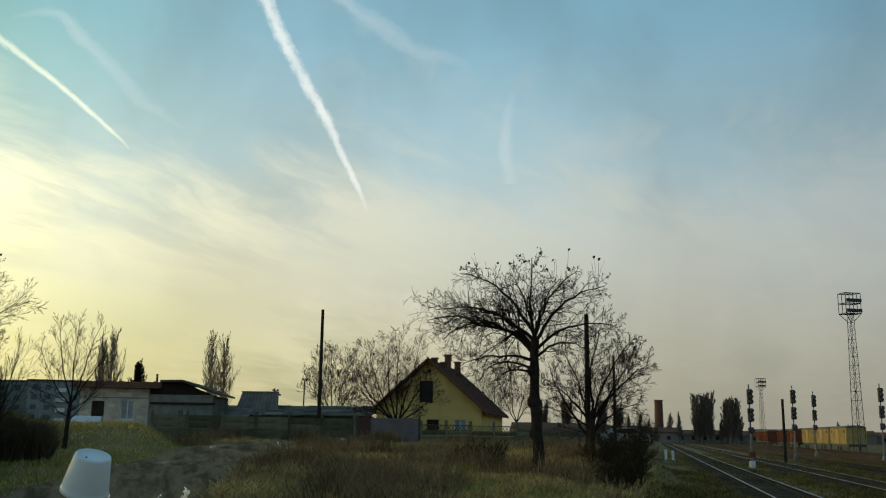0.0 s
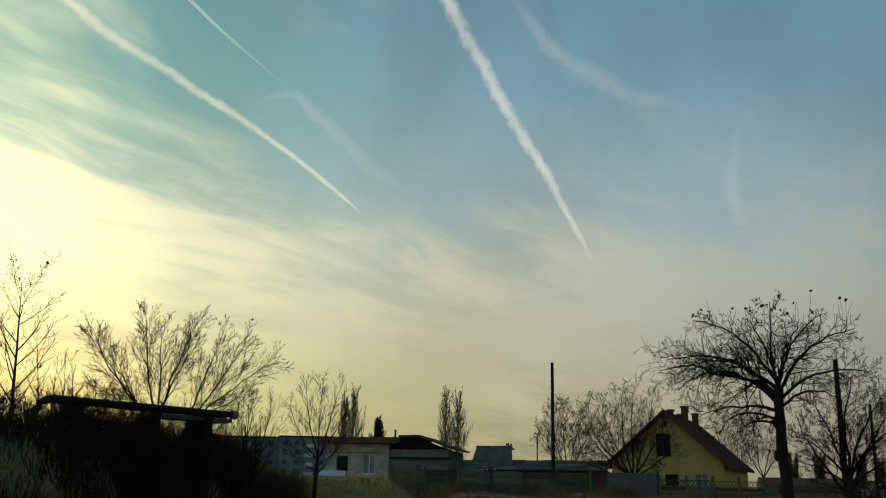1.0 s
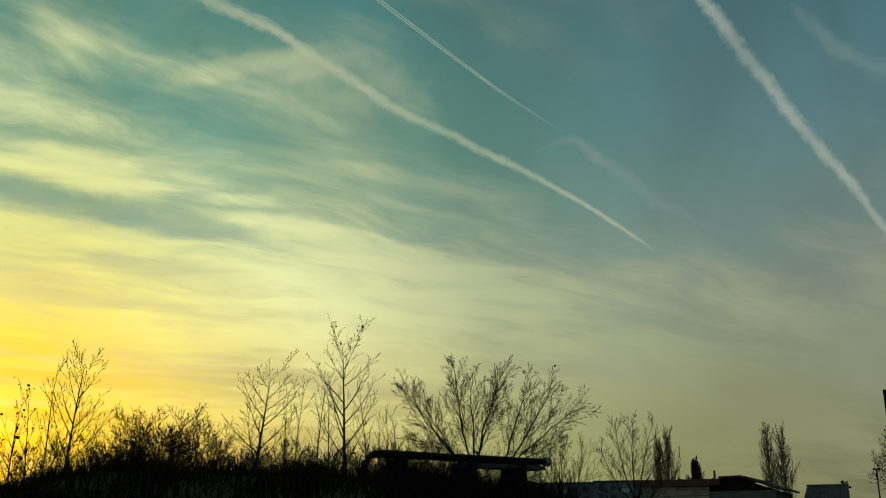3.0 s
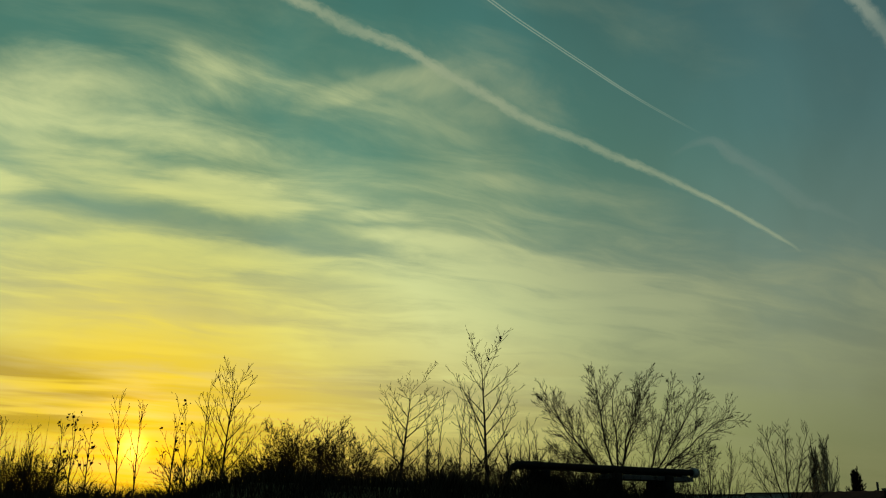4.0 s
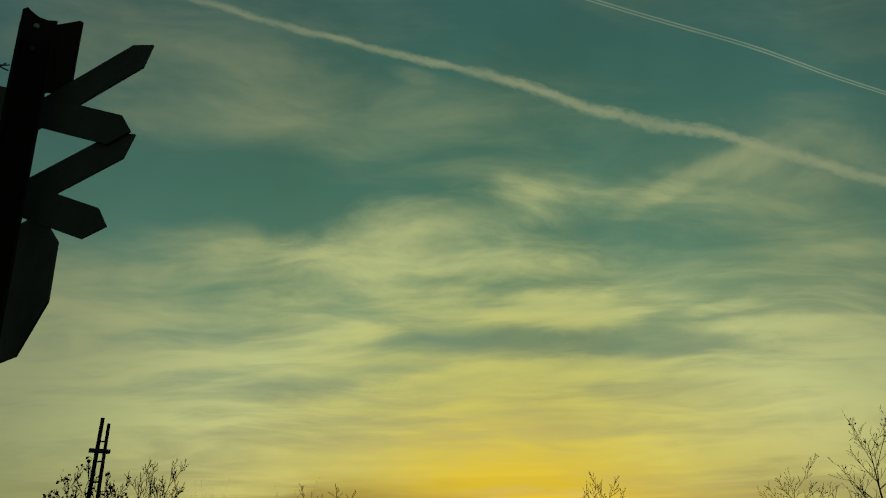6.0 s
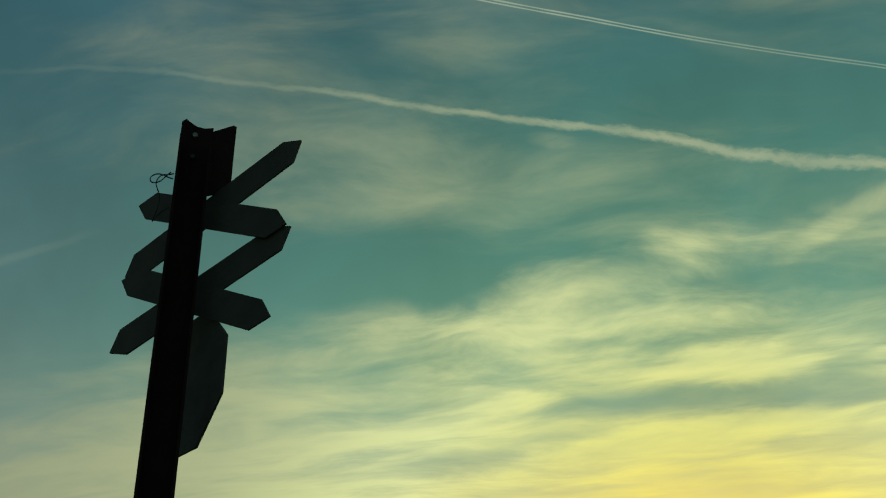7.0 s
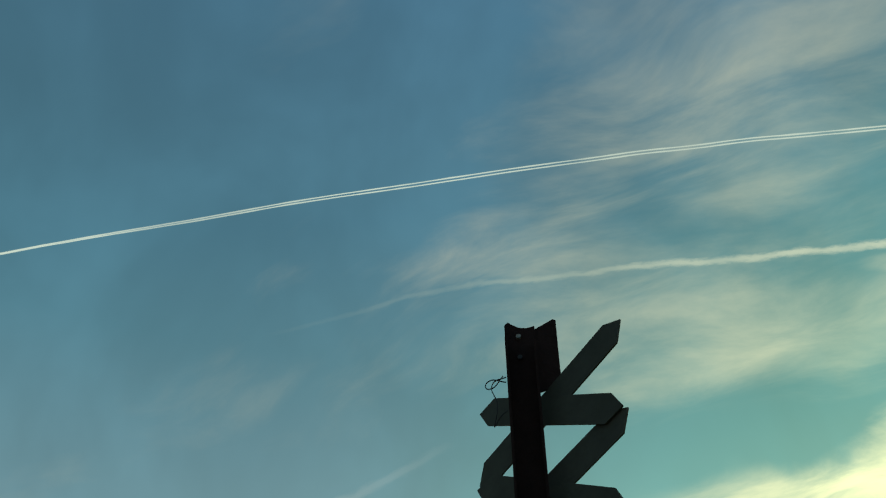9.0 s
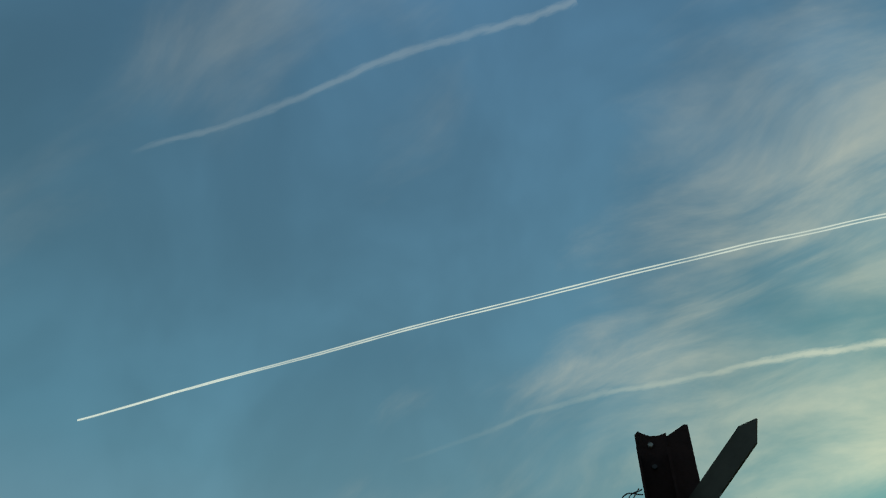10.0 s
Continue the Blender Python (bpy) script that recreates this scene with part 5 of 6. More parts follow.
# ------------------------------------------------------------------ heating pipes on the bank
def heating_pipes():
    a, b = Vector(spot(36.7, 25.0)), Vector(spot(26.5, 28.6))
    run = b - a
    zc = 3.66
    root = thing("heating_pipe", "raised pair of lagged heating pipes on concrete piers", "pipe", (a.x, a.y, 0), math.degrees(math.atan2(run.y, run.x)))
    L = run.length

    def bent(name, y, r, x0, drop):
        st = ([], [])
        pts = [(x0 - 0.55, y, zc - drop), (x0 - 0.55, y, zc - 0.5), (x0 - 0.5, y, zc - 0.25), (x0 - 0.34, y, zc - 0.06), (x0 - 0.1, y, zc), (x0 + 0.3, y, zc), (L, y, zc)]
        tube(st, pts, [r] * len(pts), 14)
        o = new(name, mesh_of(name, st[0], st[1], PIPE, True))
        o.parent = root
        for k in range(1, 8):
            x = x0 + (L - x0) * k / 8
            part("band", rodded((x, y, zc), (x + 0.05, y, zc), r + 0.006, n=14), PIPE, o)
        part("flange", rodded((L - 0.12, y, zc), (L + 0.06, y, zc), r + 0.05, n=14), STEEL, o)
        part("cap", rodded((L + 0.06, y, zc), (L + 0.14, y, zc), r + 0.01, r * 0.6, n=14), STEEL, o)

    bent("pipe", 0.0, 0.088, 0.15, 2.2)
    bent("pipe", 0.5, 0.088, 0.4, 2.2)
    for t, wd in ((0.13, 0.08), (0.52, 0.1), (0.82, 0.13)):
        x = L * t
        gz = ground_z(*(a + run * t)) - 0.2
        part("pier", boxed(x - wd, -0.2, gz, x + wd, 0.7, zc - 0.12, bevel=0.03), PIPE, root)
    part("walkway", boxed(L * 0.5, -0.1, zc - 0.26, L * 0.97, 0.65, zc - 0.14), STEEL_DARK, root)


heating_pipes()


# ------------------------------------------------------------------ level-crossing signs
def crossing_sign():
    x, y = spot(91.15, 4.0)
    z0 = ground_z(x, y)
    root = thing("crossing_sign", "level-crossing signs seen from behind on a rusty steel post", "sign", (x, y, z0), 50)
    top = EYE + 4.0 * math.tan(radians(35.6)) - z0
    # local x runs along the plates; the post's web faces the lane
    turned = pose(0, 0, 0, 0, 0, 41.15)
    bm = prismed([(-0.085, -0.3), (0.072, -0.3), (0.072, top - 0.025), (0.03, top - 0.035), (-0.01, top - 0.03), (-0.05, top - 0.005), (-0.065, top + 0.01), (-0.085, top - 0.01)], 0.0, 0.012)
    box(bm, -0.085, -0.085, -0.3, -0.073, -0.001, top - 0.14)
    box(bm, 0.06, -0.085, -0.3, 0.072, -0.001, top - 0.14)
    part("post", bm, POST_RUST, root).matrix_basis = turned
    bm = prismed([(0.0, top - 0.42), (0.118, top - 0.375), (0.122, top + 0.025), (0.105, top + 0.03), (0.0, top - 0.04)], 0.0, 0.012)
    box(bm, 0.11, 0.012, top - 0.37, 0.122, 0.05, top + 0.02)
    part("bracket", bm, POST_RUST, root, "steel angle bolted to the post's head").matrix_basis = turned @ pose(0.066, 0.014, 0, 0, 0, 8)
    for zz in (top - 0.09, top - 0.22):
        part("bolt", rodded((-0.014, -0.014, zz), (-0.014, 0.0, zz), 0.013, n=8), SIGN_EDGE if zz > top - 0.1 else STEEL_DARK, root).matrix_basis = turned
    for (x0, h0), (x1, h1), yy in (((-0.44, 3.885), (0.561, 4.371), 0.095), ((-0.395, 4.279), (0.502, 3.91), 0.08), ((-0.466, 3.487), (0.527, 3.90), 0.095), ((-0.434, 3.86), (0.447, 3.455), 0.08)):
        half = math.hypot(x1 - x0, h1 - h0) / 2
        ang = math.degrees(math.atan2(h1 - h0, x1 - x0))
        bm = prismed([(-half, -0.012), (-half + 0.085, -0.075), (half - 0.085, -0.075), (half, 0.012), (half - 0.085, 0.075), (-half + 0.085, 0.075)], -0.005, 0.005)
        arm = part("cross_arm", bm, SIGN_BACK, root, "pointed metal cross arm")
        arm.matrix_basis = pose((x0 + x1) / 2, yy, (h0 + h1) / 2 - z0, 0, -ang, 0)
    r = 0.353
    bm = prismed([(r * math.cos(radians(22.5 + 45 * k)), r * math.sin(radians(22.5 + 45 * k))) for k in range(8)], -0.006, 0.006)
    plate = part("octagon_plate", bm, SIGN_BACK, root, "bare metal back of an octagonal plate")
    plate.matrix_basis = turned @ pose(0.088, 0.16, 3.27 - z0, 0, 0, -66)
    # wire loop
    cu = bpy.data.curves.new("wire", "CURVE")
    cu.dimensions, cu.bevel_depth = "3D", 0.0035
    for pts in (((-0.10, -0.05, top - 0.33), (-0.20, -0.02, top - 0.36), (-0.17, -0.02, top - 0.47), (-0.2, 0.02, top - 0.58)),
                ((-0.10, -0.05, top - 0.36), (-0.23, -0.02, top - 0.34), (-0.245, -0.02, top - 0.37), (-0.21, -0.02, top - 0.38), (-0.12, -0.02, top - 0.31)),
                ((-0.10, -0.05, top - 0.52), (-0.15, 0.0, top - 0.53), (-0.2, 0.02, top - 0.58))):
        s = cu.splines.new("BEZIER")
        s.bezier_points.add(len(pts) - 1)
        for bp, p in zip(s.bezier_points, pts):
            bp.co = p
            bp.handle_left_type = bp.handle_right_type = "AUTO"
    cu.materials.append(STEEL_DARK)
    wire = new("wire", cu)
    wire.parent = root
    wire.matrix_basis = turned @ pose(-0.02, 0, -0.02) @ Matrix.Diagonal((0.72, 0.72, 1.0, 1))


crossing_sign()


# ------------------------------------------------------------------ bucket
def bucket():
    x, y = spot(20.35, 6.6)
    base = EYE + 6.6 * math.tan(radians(-3.5))
    z0 = ground_z(x, y)
    post = thing("marker_post", "short weathered wooden post under the bucket", "post", (x, y, z0 - 0.2))
    part("shaft", rodded((0, 0, 0), (0, 0, base - z0 + 0.2 + 0.02), 0.05, 0.045), WOOD, post)
    root = thing("bucket", "white plastic bucket upside down on a post", "bucket", (x, y, base))
    root.matrix_basis = pose(x, y, base, 20, 9, 20) @ Matrix.Diagonal((0.97, 0.97, 0.97, 1))
    bm = bmesh.new()
    prof = [(0.150, 0.0), (0.156, 0.004), (0.156, 0.028), (0.151, 0.034), (0.149, 0.06), (0.118, 0.255), (0.113, 0.266), (0.104, 0.270), (0.098, 0.262), (0.0, 0.262)]
    n = 40
    rings = []
    for r, z in prof[:-1]:
        rings.append([bm.verts.new((r * math.cos(6.2832 * k / n), r * math.sin(6.2832 * k / n), z)) for k in range(n)])
    tip = bm.verts.new((0, 0, 0.262))
    for a, b in zip(rings, rings[1:]):
        for k in range(n):
            bm.faces.new((a[k], a[(k + 1) % n], b[(k + 1) % n], b[k]))
    for k in range(n):
        bm.faces.new((rings[-1][k], rings[-1][(k + 1) % n], tip))
    part("body", bm, PLASTIC, root, smooth=True)
    part("mould_mark", rodded((-0.04, -0.045, 0.262), (-0.04, -0.045, 0.2655), 0.007, n=8), STEEL_DARK, root)


bucket()


# ------------------------------------------------------------------ railway
ANG = -math.degrees(math.atan(TRACK))
NORM = math.sqrt(1 + TRACK * TRACK)


def rail_profile(bm, x, s0, s1):
    prof = [(-0.075, 0), (0.075, 0), (0.075, 0.012), (0.012, 0.03), (0.012, 0.115), (0.036, 0.125), (0.036, 0.155), (-0.036, 0.155), (-0.036, 0.125), (-0.012, 0.115), (-0.012, 0.03), (-0.075, 0.012)]
    prism(bm, [(x + a, b) for a, b in prof], s0, s1)
    bmesh.ops.recalc_face_normals(bm, faces=bm.faces)


def track(centre, s0, s1, sleepers_to, shiny=True):
    """A track whose middle lies `centre` metres east of the camera's parallel."""
    root = thing("track", "railway track with polished rails on weedy ballast" if shiny else "rusty siding half sunk in weeds", "railway track", (centre, 0, -0.32), ANG, kind="structure")
    bm = bmesh.new()
    prism(bm, [(-1.9, -0.14), (1.9, -0.14), (1.3, 0.03), (-1.3, 0.03)], s0, s1)
    bmesh.ops.recalc_face_normals(bm, faces=bm.faces)
    part("ballast", bm, GRAVEL, root)
    for x in (-0.7535, 0.7535):
        bm = bmesh.new()
        rail_profile(bm, x, s0, s1)
        bmesh.ops.translate(bm, vec=(0, 0, 0.06), verts=bm.verts)
        rail = part("rail", bm, RAIL_SIDE, root)
        part("railhead", boxed(x - 0.033, s0, 0.2155, x + 0.033, s1, 0.2185), RAIL_TOP if shiny else RAIL_SIDE, rail)
    first = None
    k = 0
    s = max(s0, 14.0)
    while s < sleepers_to:
        if first is None:
            first = part("sleeper", boxed(-1.25, -0.12, 0.0, 1.25, 0.12, 0.075, bevel=0.01), SLEEPER, root)
            first.matrix_basis = pose(0, s, 0)
        else:
            again(first, pose(0, s, 0), root)
        s += 0.62
    return root


track(4.64, -20, 420, 120)
track(9.5, -20, 420, 110)
track(14.9, -20, 420, 60, False)
track(20.0, -20, 400, 20, False)
track(25.0, -20, 400, 20, False)
track(30.4, -20, 400, 20, False)


def light_signal(az, d, top_z, label, orange=False):
    x, y = spot(az, d)
    root = thing("railway_signal", label, "railway signal", (x, y, -0.2), 10, group="light signals")
    h = top_z + 0.2
    part("mast", rodded((0, 0, 0), (0, 0, h), 0.07, 0.05), STEEL, root)
    part("foot", boxed(-0.17, -0.17, 0, 0.17, 0.17, 0.45, bevel=0.05), CONCRETE if not orange else WHITE, root)
    u = h / 5.2
    for z, hh in ((h - 1.25 * u, 0.95 * u), (h - 2.35 * u, 0.85 * u), (h - 3.1 * u, 0.42 * u)):
        head = part("signal_head", boxed(-0.165 * u, -0.2, z, 0.165 * u, 0.02, z + hh, bevel=0.04), STEEL_DARK, root)
        nl = max(1, round(hh / (0.3 * u)))
        for k in range(nl):
            zz = z + hh * (k + 0.5) / nl
            part("hood", rodded((0, -0.2, zz), (0, -0.38, zz), 0.11 * u, 0.12 * u, n=10), STEEL_DARK, head)
    if orange:
        part("box", boxed(-0.2, -0.2, 0.7, 0.2, 0.1, 1.05), BARGE, root, "rust-orange box")
    for k in range(9):
        zz = 0.6 + (h - 3.2 * u) * k / 9
        part("rung", boxed(-0.16, 0.07, zz, 0.16, 0.1, zz + 0.03), STEEL, root)


light_signal(-18.15, 66.0, 5.25, "tall railway light signal beside the track", True)
light_signal(-20.5, 88.0, 6.3, "tall railway light signal among the sidings")
light_signal(-21.6, 112.0, 6.9, "tall railway light signal among the sidings")
light_signal(-25.05, 95.0, 6.8, "tall railway light signal among the sidings")


def floodlight_mast(az, d, top_z, wide, label):
    x, y = spot(az, d)
    root = thing("floodlight_mast", label, "floodlight mast", (x, y, -0.2), 12)
    h = top_z + 0.2
    neck = h * 0.87
    b0, b1 = wide * 0.22, wide * 0.11
    corners = ((-1, -1), (1, -1), (1, 1), (-1, 1))
    for sx, sy in corners:
        part("leg", rodded((sx * b0, sy * b0, 0), (sx * b1, sy * b1, neck), 0.05, 0.035, n=6), STEEL_DARK, root)
    n = 16
    for f in range(4):
        (ax, ay), (bx, by) = corners[f], corners[(f + 1) % 4]
        bm = bmesh.new()
        for k in range(n):
            t0, t1 = k / n, (k + 1) / n
            w0, w1 = b0 + (b1 - b0) * t0, b0 + (b1 - b0) * t1
            p, q = ((ax, ay), (bx, by)) if k % 2 else ((bx, by), (ax, ay))
            rod(bm, (p[0] * w0, p[1] * w0, neck * t0), (q[0] * w1, q[1] * w1, neck * t1), 0.024, n=4)
            rod(bm, (p[0] * w1, p[1] * w1, neck * t1), (q[0] * w1, q[1] * w1, neck * t1), 0.02, n=4)
        part("bracing", bm, STEEL_DARK, root)
    hw = wide * 0.44
    wide = hw * 2
    for k in range(3):
        z = neck + (h - neck) * k / 2
        bm = bmesh.new()
        for sx, sy in corners:
            rod(bm, (sx * hw, -hw * 0.7 * 1, z), (sx * hw, hw * 0.7, z), 0.06, n=4)
            rod(bm, (-hw, sy * hw * 0.7, z), (hw, sy * hw * 0.7, z), 0.06, n=4)
        for i in range(5):
            xx = -hw + wide * i / 4
            rod(bm, (xx, -hw * 0.7, z), (xx, hw * 0.7, z), 0.04, n=4)
        part("deck", bm, STEEL_DARK, root)
        if k < 2:
            for i in range(5):
                xx = -hw + wide * i / 4
                part("stanchion", rodded((xx, -hw * 0.7, z), (xx, -hw * 0.7, z + (h - neck) / 2), 0.05, n=6), STEEL_DARK, root)
                part("stanchion", rodded((xx, hw * 0.7, z), (xx, hw * 0.7, z + (h - neck) / 2), 0.05, n=6), STEEL_DARK, root)
            for i in range(6):
                xx = -hw + wide * (i + 0.5) / 6
                part("floodlight", boxed(xx - 0.2, -hw * 0.7 - 0.3, z + 0.15, xx + 0.2, -hw * 0.7 + 0.05, z + 0.62, bevel=0.05), STEEL_DARK, root)
    for sx, sy in corners:
        part("strut", rodded((sx * b1, sy * b1, neck - 1.1), (sx * hw, sy * hw * 0.7, neck), 0.05, n=6), STEEL, root)


floodlight_mast(-23.86, 142.0, 21.9, 2.7, "tall steel lattice mast with banks of floodlights")
floodlight_mast(-18.82, 330.0, 21.2, 3.2, "distant steel mast with banks of floodlights")


def wagon(s, centre, paint, label, length=13.2):
    """A covered goods wagon on the track at `centre`, s metres up the line."""
    root = thing("goods_wagon", label, "railway wagon", (centre + s * math.sin(radians(-ANG)), s * math.cos(radians(ANG)), -0.11), ANG, group="goods wagons")
    hl = length / 2
    body = part("body", boxed(-1.4, -hl, 1.1, 1.4, hl, 3.5, bevel=0.04), paint, root)
    bm = prismed([(-1.48, 3.5), (1.48, 3.5), (1.2, 3.72), (0.5, 3.86), (-0.5, 3.86), (-1.2, 3.72)], -hl - 0.1, hl + 0.1)
    part("roof", bm, GREY_SHEET, root)
    for k in range(11):
        y = -hl + 0.1 + (length - 0.2) * k / 10
        part("rib", boxed(-1.46, y - 0.05, 1.1, -1.401, y + 0.05, 3.5), paint, body)
    part("door", boxed(-1.5, -1.25, 1.12, -1.402, 1.25, 3.4), paint, body)
    part("vent", boxed(-1.48, -hl + 1.2, 2.8, -1.402, -hl + 2.1, 3.2), STEEL_DARK, body)
    part("vent", boxed(-1.48, hl - 2.1, 2.8, -1.402, hl - 1.2, 3.2), STEEL_DARK, body)
    part("underframe", boxed(-1.2, -hl, 0.75, 1.2, hl, 1.1), STEEL_DARK, root)
    for y in (-hl + 2.2, hl - 2.2):
        for x in (-0.75, 0.75):
            part("wheel", rodded((x - 0.06, y, 0.5), (x + 0.06, y, 0.5), 0.46, n=18), STEEL_DARK, root)
    for y in (-hl, hl):
        for x in (-0.85, 0.85):
            sg = 1 if y > 0 else -1
            part("buffer", rodded((x, y, 0.98), (x, y + sg * 0.5, 0.98), 0.16, n=10), STEEL_DARK, root)


for i, s in enumerate((150.0, 164.5, 179.0)):
    wagon(s, 30.4, WAGON_Y, "faded yellow covered goods wagon on a siding")
for s in (200.0, 216.0, 247.0, 262.0):
    wagon(s, 30.4, WAGON_O, "red-oxide covered goods wagon on a siding")


def plastic_scrap(az, d, size, seed):
    """A crumpled scrap of white plastic caught in the grass."""
    x, y = spot(az, d)
    bm = bmesh.new()
    bmesh.ops.create_icosphere(bm, subdivisions=2, radius=size)
    for v in bm.verts:
        v.co *= 1 + 0.7 * noise.noise(v.co * 7 / size * 0.3 + Vector((seed, 0, 0)))
        v.co.z *= 0.8
    bmesh.ops.translate(bm, vec=(0, 0, size * 0.6), verts=bm.verts)
    root = thing("plastic_scrap", "crumpled scrap of white plastic in the grass", "litter", (x, y, ground_z(x, y)), group="litter")
    part("film", bm, PLASTIC, root)


plastic_scrap(5.9, 55.0, 0.22, 1)
plastic_scrap(-9.95, 42.0, 0.14, 2)


def white_markers():
    for az in (-13.35, -13.75):
        x, y = spot(az, 84.0)
        root = thing("marker_post", "short white-painted trackside marker post", "post", (x, y, ground_z(x, y) - 0.1), group="marker posts")
        part("shaft", boxed(-0.11, -0.06, 0, 0.11, 0.06, 1.05, bevel=0.03), WHITE, root)


white_markers()


# ------------------------------------------------------------------ distance
def apartment_block(az, d, wide, storeys, rz, label):
    x, y = spot(az, d)
    root = thing("apartment_building", label, "apartment building", (x, y, -1.0), rz, group="apartment blocks")
    h = storeys * 2.8 + 2.0
    part("wall", boxed(-wide / 2, 0, 0, wide / 2, 12, h), PANEL, root)
    part("roof", boxed(-wide / 2 - 0.3, -0.3, h, wide / 2 + 0.3, 12.3, h + 0.5), DARK_ROOF, root)
    n = int(wide / 3.2)
    win = bal = None
    for fl in range(storeys):
        for k in range(n):
            m = pose(-wide / 2 + wide * (k + 0.5) / n, -0.02, 2.4 + fl * 2.8)
            if k % 5 == 2:
                if bal is None:
                    bal = part("balcony", boxed(-1.3, -1.0, -0.6, 1.3, -0.02, 0.5), WHITE, root, "pale balcony")
                    bal.matrix_basis = m
                else:
                    again(bal, m, root)
            elif win is None:
                win = part("window", boxed(-0.75, -0.06, 0, 0.75, 0.1, 1.4), PANE_FAR, root)
                win.matrix_basis = m
            else:
                again(win, m, root)


apartment_block(26.5, 300.0, 40, 5, 24, "distant grey-blue panel apartment block")
apartment_block(21.3, 290.0, 25, 5, 20, "distant grey-blue panel apartment block")
apartment_block(16.6, 330.0, 24, 5, 16, "distant grey-blue panel apartment block")
tree("conifer", "dark pointed conifer far behind the buildings", 18.1, 128.0, up_to(18.1, 128, 4.15), Habit((90, 8, 4), (0.34, 0.36, 0.5), (15, 15, 16), (0.04, 0.1, 0.1), (0.1, 0.3, 0.3), (0.01, 0.03, 0.04, 0.05), 0.9, 0.0, 0.045, 0.3, 0.85), 45, 0.2, 0.98, twig=EVERGREEN, width=2.3, trunk_mat=EVERGREEN)

rng = random.Random(77)
BELT = Habit((38, 6, 4), (0.36, 0.42, 0.5), (15, 16, 18), (0.06, 0.1, 0.1), (0.1, 0.35, 0.3), (0.015, 0.04, 0.05, 0.06), 0.9, 0.0, 0.05, 0.3, 0.8)
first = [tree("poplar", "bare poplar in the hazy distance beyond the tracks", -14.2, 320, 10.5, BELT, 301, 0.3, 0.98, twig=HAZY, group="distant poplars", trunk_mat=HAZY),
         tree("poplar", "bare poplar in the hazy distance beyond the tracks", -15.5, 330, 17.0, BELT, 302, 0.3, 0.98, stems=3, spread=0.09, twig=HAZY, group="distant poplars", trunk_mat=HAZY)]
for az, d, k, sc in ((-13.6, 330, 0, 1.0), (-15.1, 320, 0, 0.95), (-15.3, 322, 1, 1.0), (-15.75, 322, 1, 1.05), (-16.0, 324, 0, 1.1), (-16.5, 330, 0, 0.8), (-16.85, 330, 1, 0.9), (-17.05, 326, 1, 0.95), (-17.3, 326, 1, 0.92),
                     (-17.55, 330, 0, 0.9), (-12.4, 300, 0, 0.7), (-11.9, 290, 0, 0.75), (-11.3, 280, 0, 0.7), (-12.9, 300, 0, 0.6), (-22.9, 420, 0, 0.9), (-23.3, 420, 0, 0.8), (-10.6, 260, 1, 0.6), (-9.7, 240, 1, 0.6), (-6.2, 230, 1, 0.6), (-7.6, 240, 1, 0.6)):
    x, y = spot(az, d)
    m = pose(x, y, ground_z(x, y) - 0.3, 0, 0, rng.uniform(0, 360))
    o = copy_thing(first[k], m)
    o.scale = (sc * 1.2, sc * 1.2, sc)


def far_houses():
    r = random.Random(5)
    for az, d, wd, h in ((-12.3, 320, 22, 3.4), (-14.8, 340, 26, 2.8), (-16.3, 350, 20, 2.6), (-18.2, 360, 26, 2.8), (-20.4, 380, 30, 3.6), (-22.2, 380, 34, 3.4), (-24.4, 390, 34, 3.0), (-10.5, 260, 18, 3.2), (-6.4, 200, 14, 3.0), (-8.0, 210, 12, 3.0)):
        x, y = spot(az, d)
        root = thing("low_building", "long low building in the hazy distance", "building", (x, y, -0.2), az + r.uniform(-8, 8), group="distant buildings")
        part("wall", boxed(-wd / 2, 0, 0, wd / 2, 9, h), FAR_HOUSE, root)
        part("roof", prismed([(-0.8, h), (9.8, h), (4.5, h + 1.6)], -wd / 2, wd / 2), BRICK, root).matrix_basis = pose(0, 0, 0, 0, 0, 90) @ Matrix.Identity(4)
        for k in range(int(wd / 4)):
            xx = -wd / 2 + 2 + k * 4
            part("window", boxed(xx - 0.6, -0.05, 1.0, xx + 0.6, 0.05, 2.3), PANE, root)


far_houses()
x, y = spot(-13.02, 345)
stack = thing("brick_chimney", "distant square red brick chimney stack", "chimney", (x, y, -0.3))
part("shaft", rodded((0, 0, 0), (0, 0, 14.6), 1.7, 1.45, n=12), BRICK, stack)
part("rim", rodded((0, 0, 14.4), (0, 0, 14.9), 1.6, 1.6, n=12), BRICK, stack)


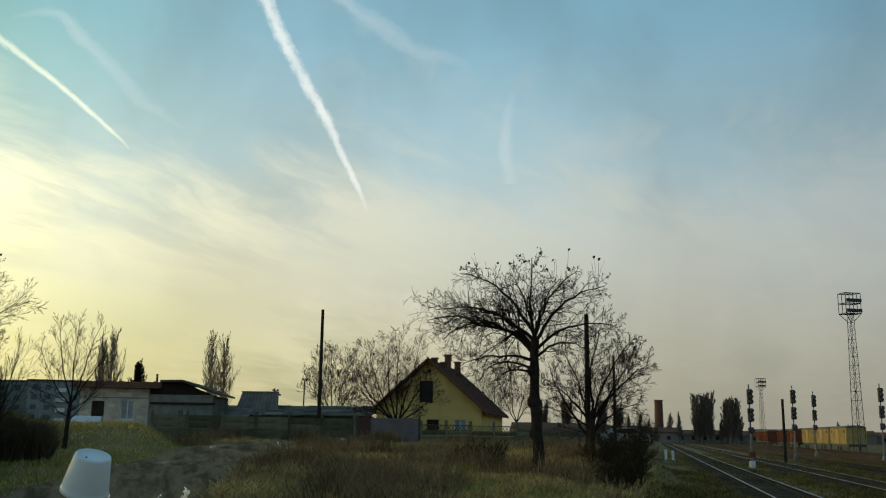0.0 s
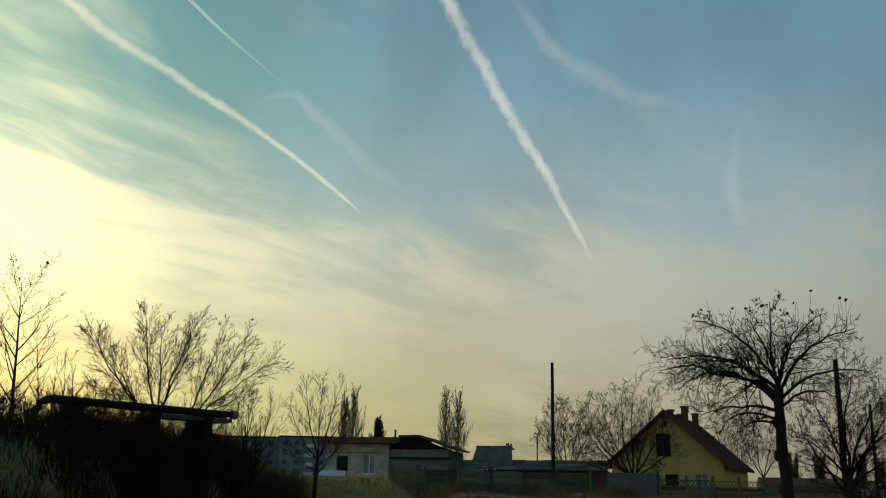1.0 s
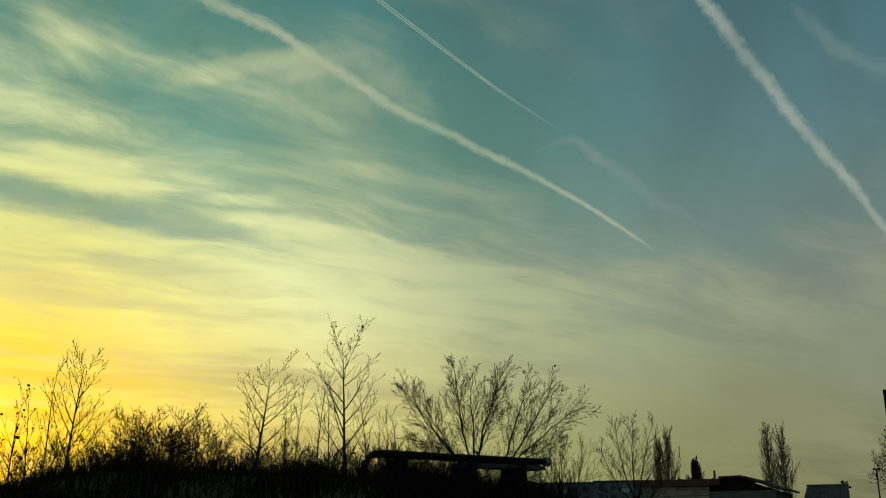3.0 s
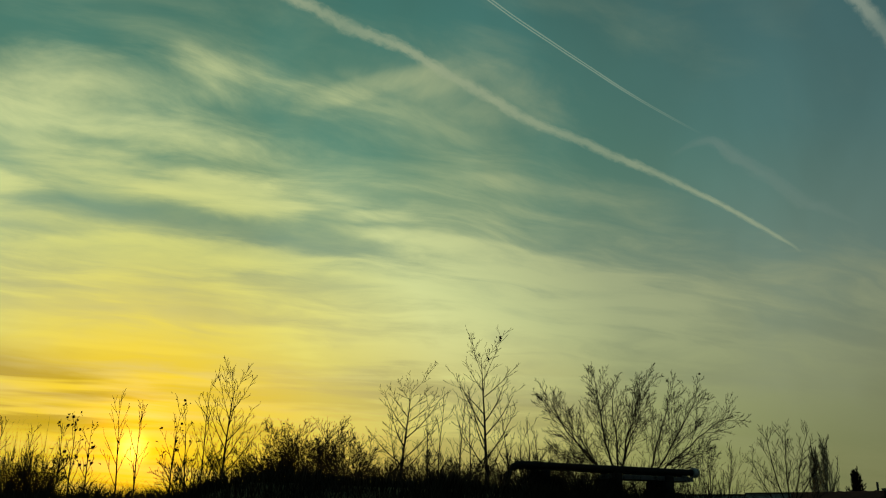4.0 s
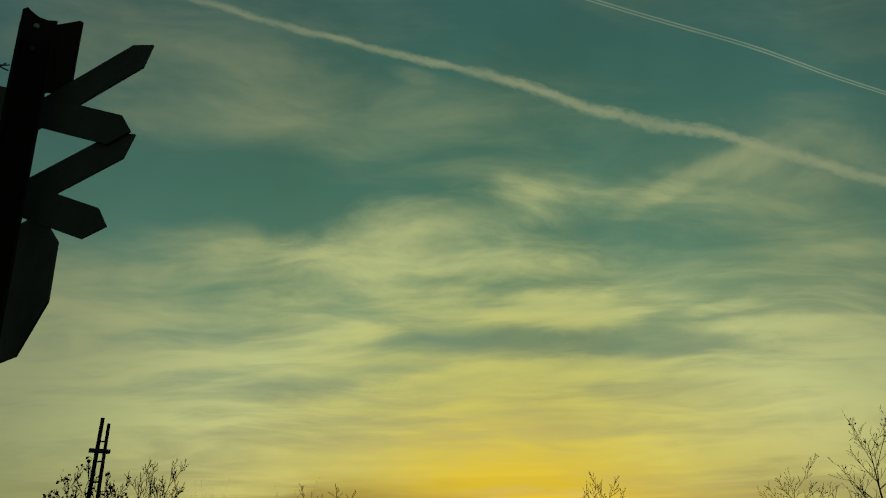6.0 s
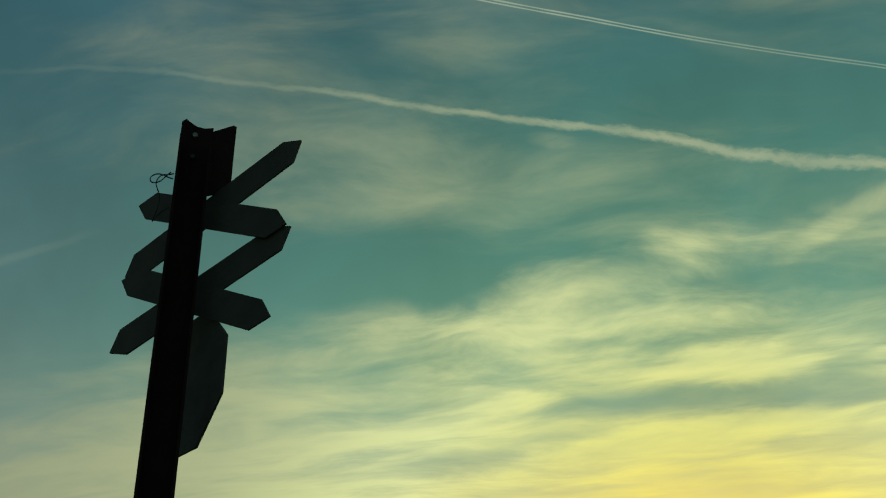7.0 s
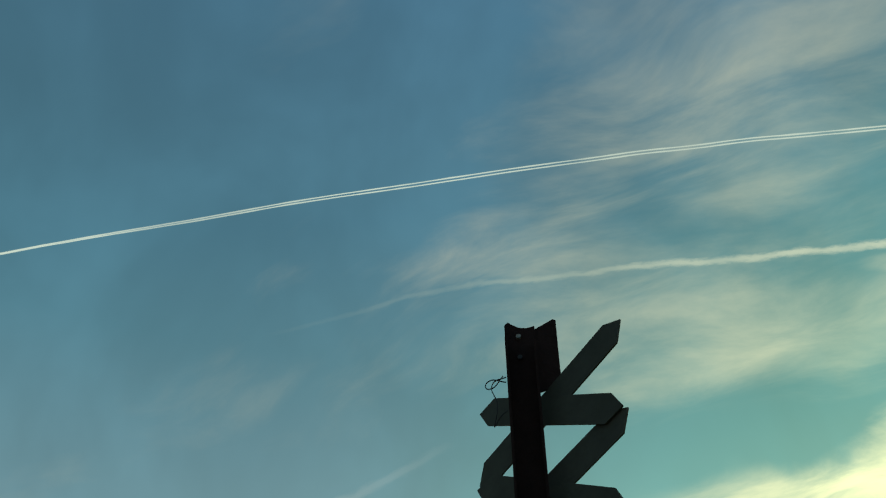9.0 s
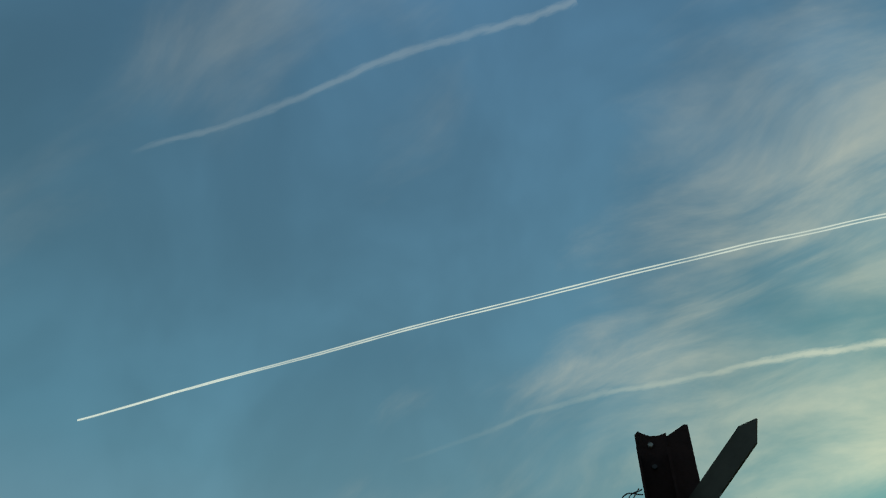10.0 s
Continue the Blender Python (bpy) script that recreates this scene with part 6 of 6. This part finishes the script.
# ------------------------------------------------------------------ vapour trails
def trail(label, pts, widths, fades, mat, seed, ragged=0.1):
    """A ribbon of ice cloud high over the place, through a few headings (az, el), widths in degrees."""
    rng = random.Random(seed)
    far = 4300.0
    dense = []
    n = len(pts)
    for i in range(n - 1):
        p0, p1, p2, p3 = pts[max(i - 1, 0)], pts[i], pts[i + 1], pts[min(i + 2, n - 1)]
        steps = max(4, int(abs(p2[0] - p1[0]) * 2.2))
        for k in range(steps):
            t = k / steps
            q = [0.5 * (2 * b + (c - a) * t + (2 * a - 5 * b + 4 * c - d) * t * t + (3 * b - a - 3 * c + d) * t ** 3) for a, b, c, d in zip(p0, p1, p2, p3)]
            dense.append((q[0], q[1], widths[i] + (widths[i + 1] - widths[i]) * t, fades[i] + (fades[i + 1] - fades[i]) * t))
    dense.append((*pts[-1], widths[-1], fades[-1]))
    verts, faces, uvs, fade = [], [], [], []
    run = 0.0
    for i, (a, e, wd, fd) in enumerate(dense):
        here = heading(a, e)
        nxt = heading(*dense[min(i + 1, len(dense) - 1)][:2])
        prv = heading(*dense[max(i - 1, 0)][:2])
        side = here.cross(nxt - prv).normalized()
        sh = ragged * noise.noise((i * 0.16, seed, 0)) * wd * 1.6 + 0.4 * ragged * noise.noise((i * 0.5, seed, 5)) * wd
        half = radians(wd) / 2 * (1 + 0.3 * noise.noise((i * 0.2, seed, 9)))
        for s in (-1, -0.33, 0.33, 1):
            verts.append(tuple((here + side * (radians(sh) + half * s)) * far))
            uvs.append((run, (s + 1) / 2))
            fade.append(fd)
        if i < len(dense) - 1:
            run += (nxt - here).length * 40
            o = i * 4
            for k in range(3):
                faces.append((o + k, o + k + 1, o + k + 5, o + k + 4))
    me = mesh_of("contrail", verts, faces, mat, True)
    lay = me.uv_layers.new(name="uv")
    for lp in me.loops:
        lay.data[lp.index].uv = uvs[lp.vertex_index]
    at = me.attributes.new("fade", "FLOAT", "POINT")
    at.data.foreach_set("value", fade)
    ob = new("contrail", me)
    ob.visible_shadow = False
    return tagged(ob, label, "contrail", "vapour trails", "structure")


# each tint glows by itself, standing in for sunlight on the trail
THICK = vapour_material("spread_vapour", 0.72, 1.3, (0.47, 0.47, 0.42))
SUN_TINTED = vapour_material("sunlit_spread_vapour", 0.76, 1.0, (0.57, 0.56, 0.40))
THIN = vapour_material("fresh_vapour", 0.95, 0.3, (0.46, 0.50, 0.42))
FAINT = vapour_material("thin_cirrus", 0.34, 0.6, (0.34, 0.37, 0.35))
trail("broad white vapour trail fraying at one side", [(23.4, 40), (15.1, 30.5), (12.2, 26.2), (9.85, 22.5), (7.9, 19.3), (6.85, 17.5), (5.45, 14.9), (4.85, 13.5)],
      [1.5, 1.45, 1.35, 1.2, 1.0, 0.85, 0.55, 0.25], [0.8, 0.9, 0.95, 1.0, 1.0, 1.0, 0.8, 0.1], THICK, 3, 0.12)
trail("long wavering vapour trail with the low sun's yellow put in as glow", [(110, 34.5), (97.5, 37.8), (88, 38.2), (80.9, 38.1), (68.1, 36.4), (58, 34.2), (50, 31.2), (43.9, 29.35), (36, 25.4), (30.5, 23.0), (26.6, 21.05), (23.1, 18.95), (20.4, 17.1), (19.4, 16.2)],
      [0.4, 0.6, 0.6, 0.7, 0.75, 1.0, 1.35, 1.2, 1.0, 0.85, 0.7, 0.5, 0.4, 0.2], [0.0, 0.10, 0.28, 0.5, 0.8, 0.9, 1.0, 0.9, 0.75, 0.75, 0.8, 0.9, 0.85, 0.0], SUN_TINTED, 8, 0.12)
for off in (-0.09, 0.09):
    trail("thin straight double vapour trail", [(132.3, 34.15 + off * 0.2), (126, 37.2 + off * 0.4), (119.2, 39.8 + off * 0.6), (110, 42.5 + off * 0.8), (101, 44.1 + off), (91, 45.0 + off), (81.5, 44.95 + off), (75.5, 44.4 + off), (69.8, 43.6 + off), (60.9, 41.5 + off),
                                                (51, 38.2 + off), (42, 34.45 + off), (36.4, 31.2 + off), (32, 28.45 + off * 0.8), (28.7, 26.25 + off * 0.6), (24.5, 23.6 + off * 0.4)],
          [0.15] * 3 + [0.16] * 9 + [0.14] * 3 + [0.08], [1, 1, 1, 1, 1, 0.95, 0.95, 0.9, 0.9, 0.9, 0.85, 0.85, 0.8, 0.7, 0.45, 0.0], THIN, 20 + int(off > 0), 0.0)
trail("faint hooked wisp of cirrus", [(26.6, 22.6), (24.6, 23.1), (23.2, 22.9), (20.9, 20.8), (18.5, 18.9), (16.0, 17.4)], [0.4, 0.9, 1.3, 1.5, 1.1, 0.4], [0.1, 0.6, 0.9, 0.9, 0.6, 0.0], FAINT, 31, 0.3)
trail("faint old vapour trail", [(136, 49.5), (131.4, 51.8), (112.3, 59.2), (90.0, 61.7)], [0.5, 0.6, 0.9, 0.9], [0.0, 0.4, 0.55, 0.6], FAINT, 32, 0.1)
trail("faint old vapour trail", [(112, 21.5), (109.5, 22.4), (103.3, 25.2), (96.3, 28.6)], [0.7, 0.9, 1.0, 0.9], [0.2, 0.7, 0.7, 0.0], FAINT, 33, 0.3)
trail("faint wisp of cirrus", [(9.8, 29.5), (7.5, 26.6), (3.5, 24.3), (-1.7, 22.1)], [0.8, 1.6, 1.7, 1.3], [0.2, 0.8, 0.8, 0.0], FAINT, 34, 0.3)
trail("faint upright wisp of cirrus", [(-4.4, 21.0), (-4.1, 17.8), (-4.0, 15.3)], [0.8, 1.3, 1.5], [0.1, 0.7, 0.6], FAINT, 35, 0.3)
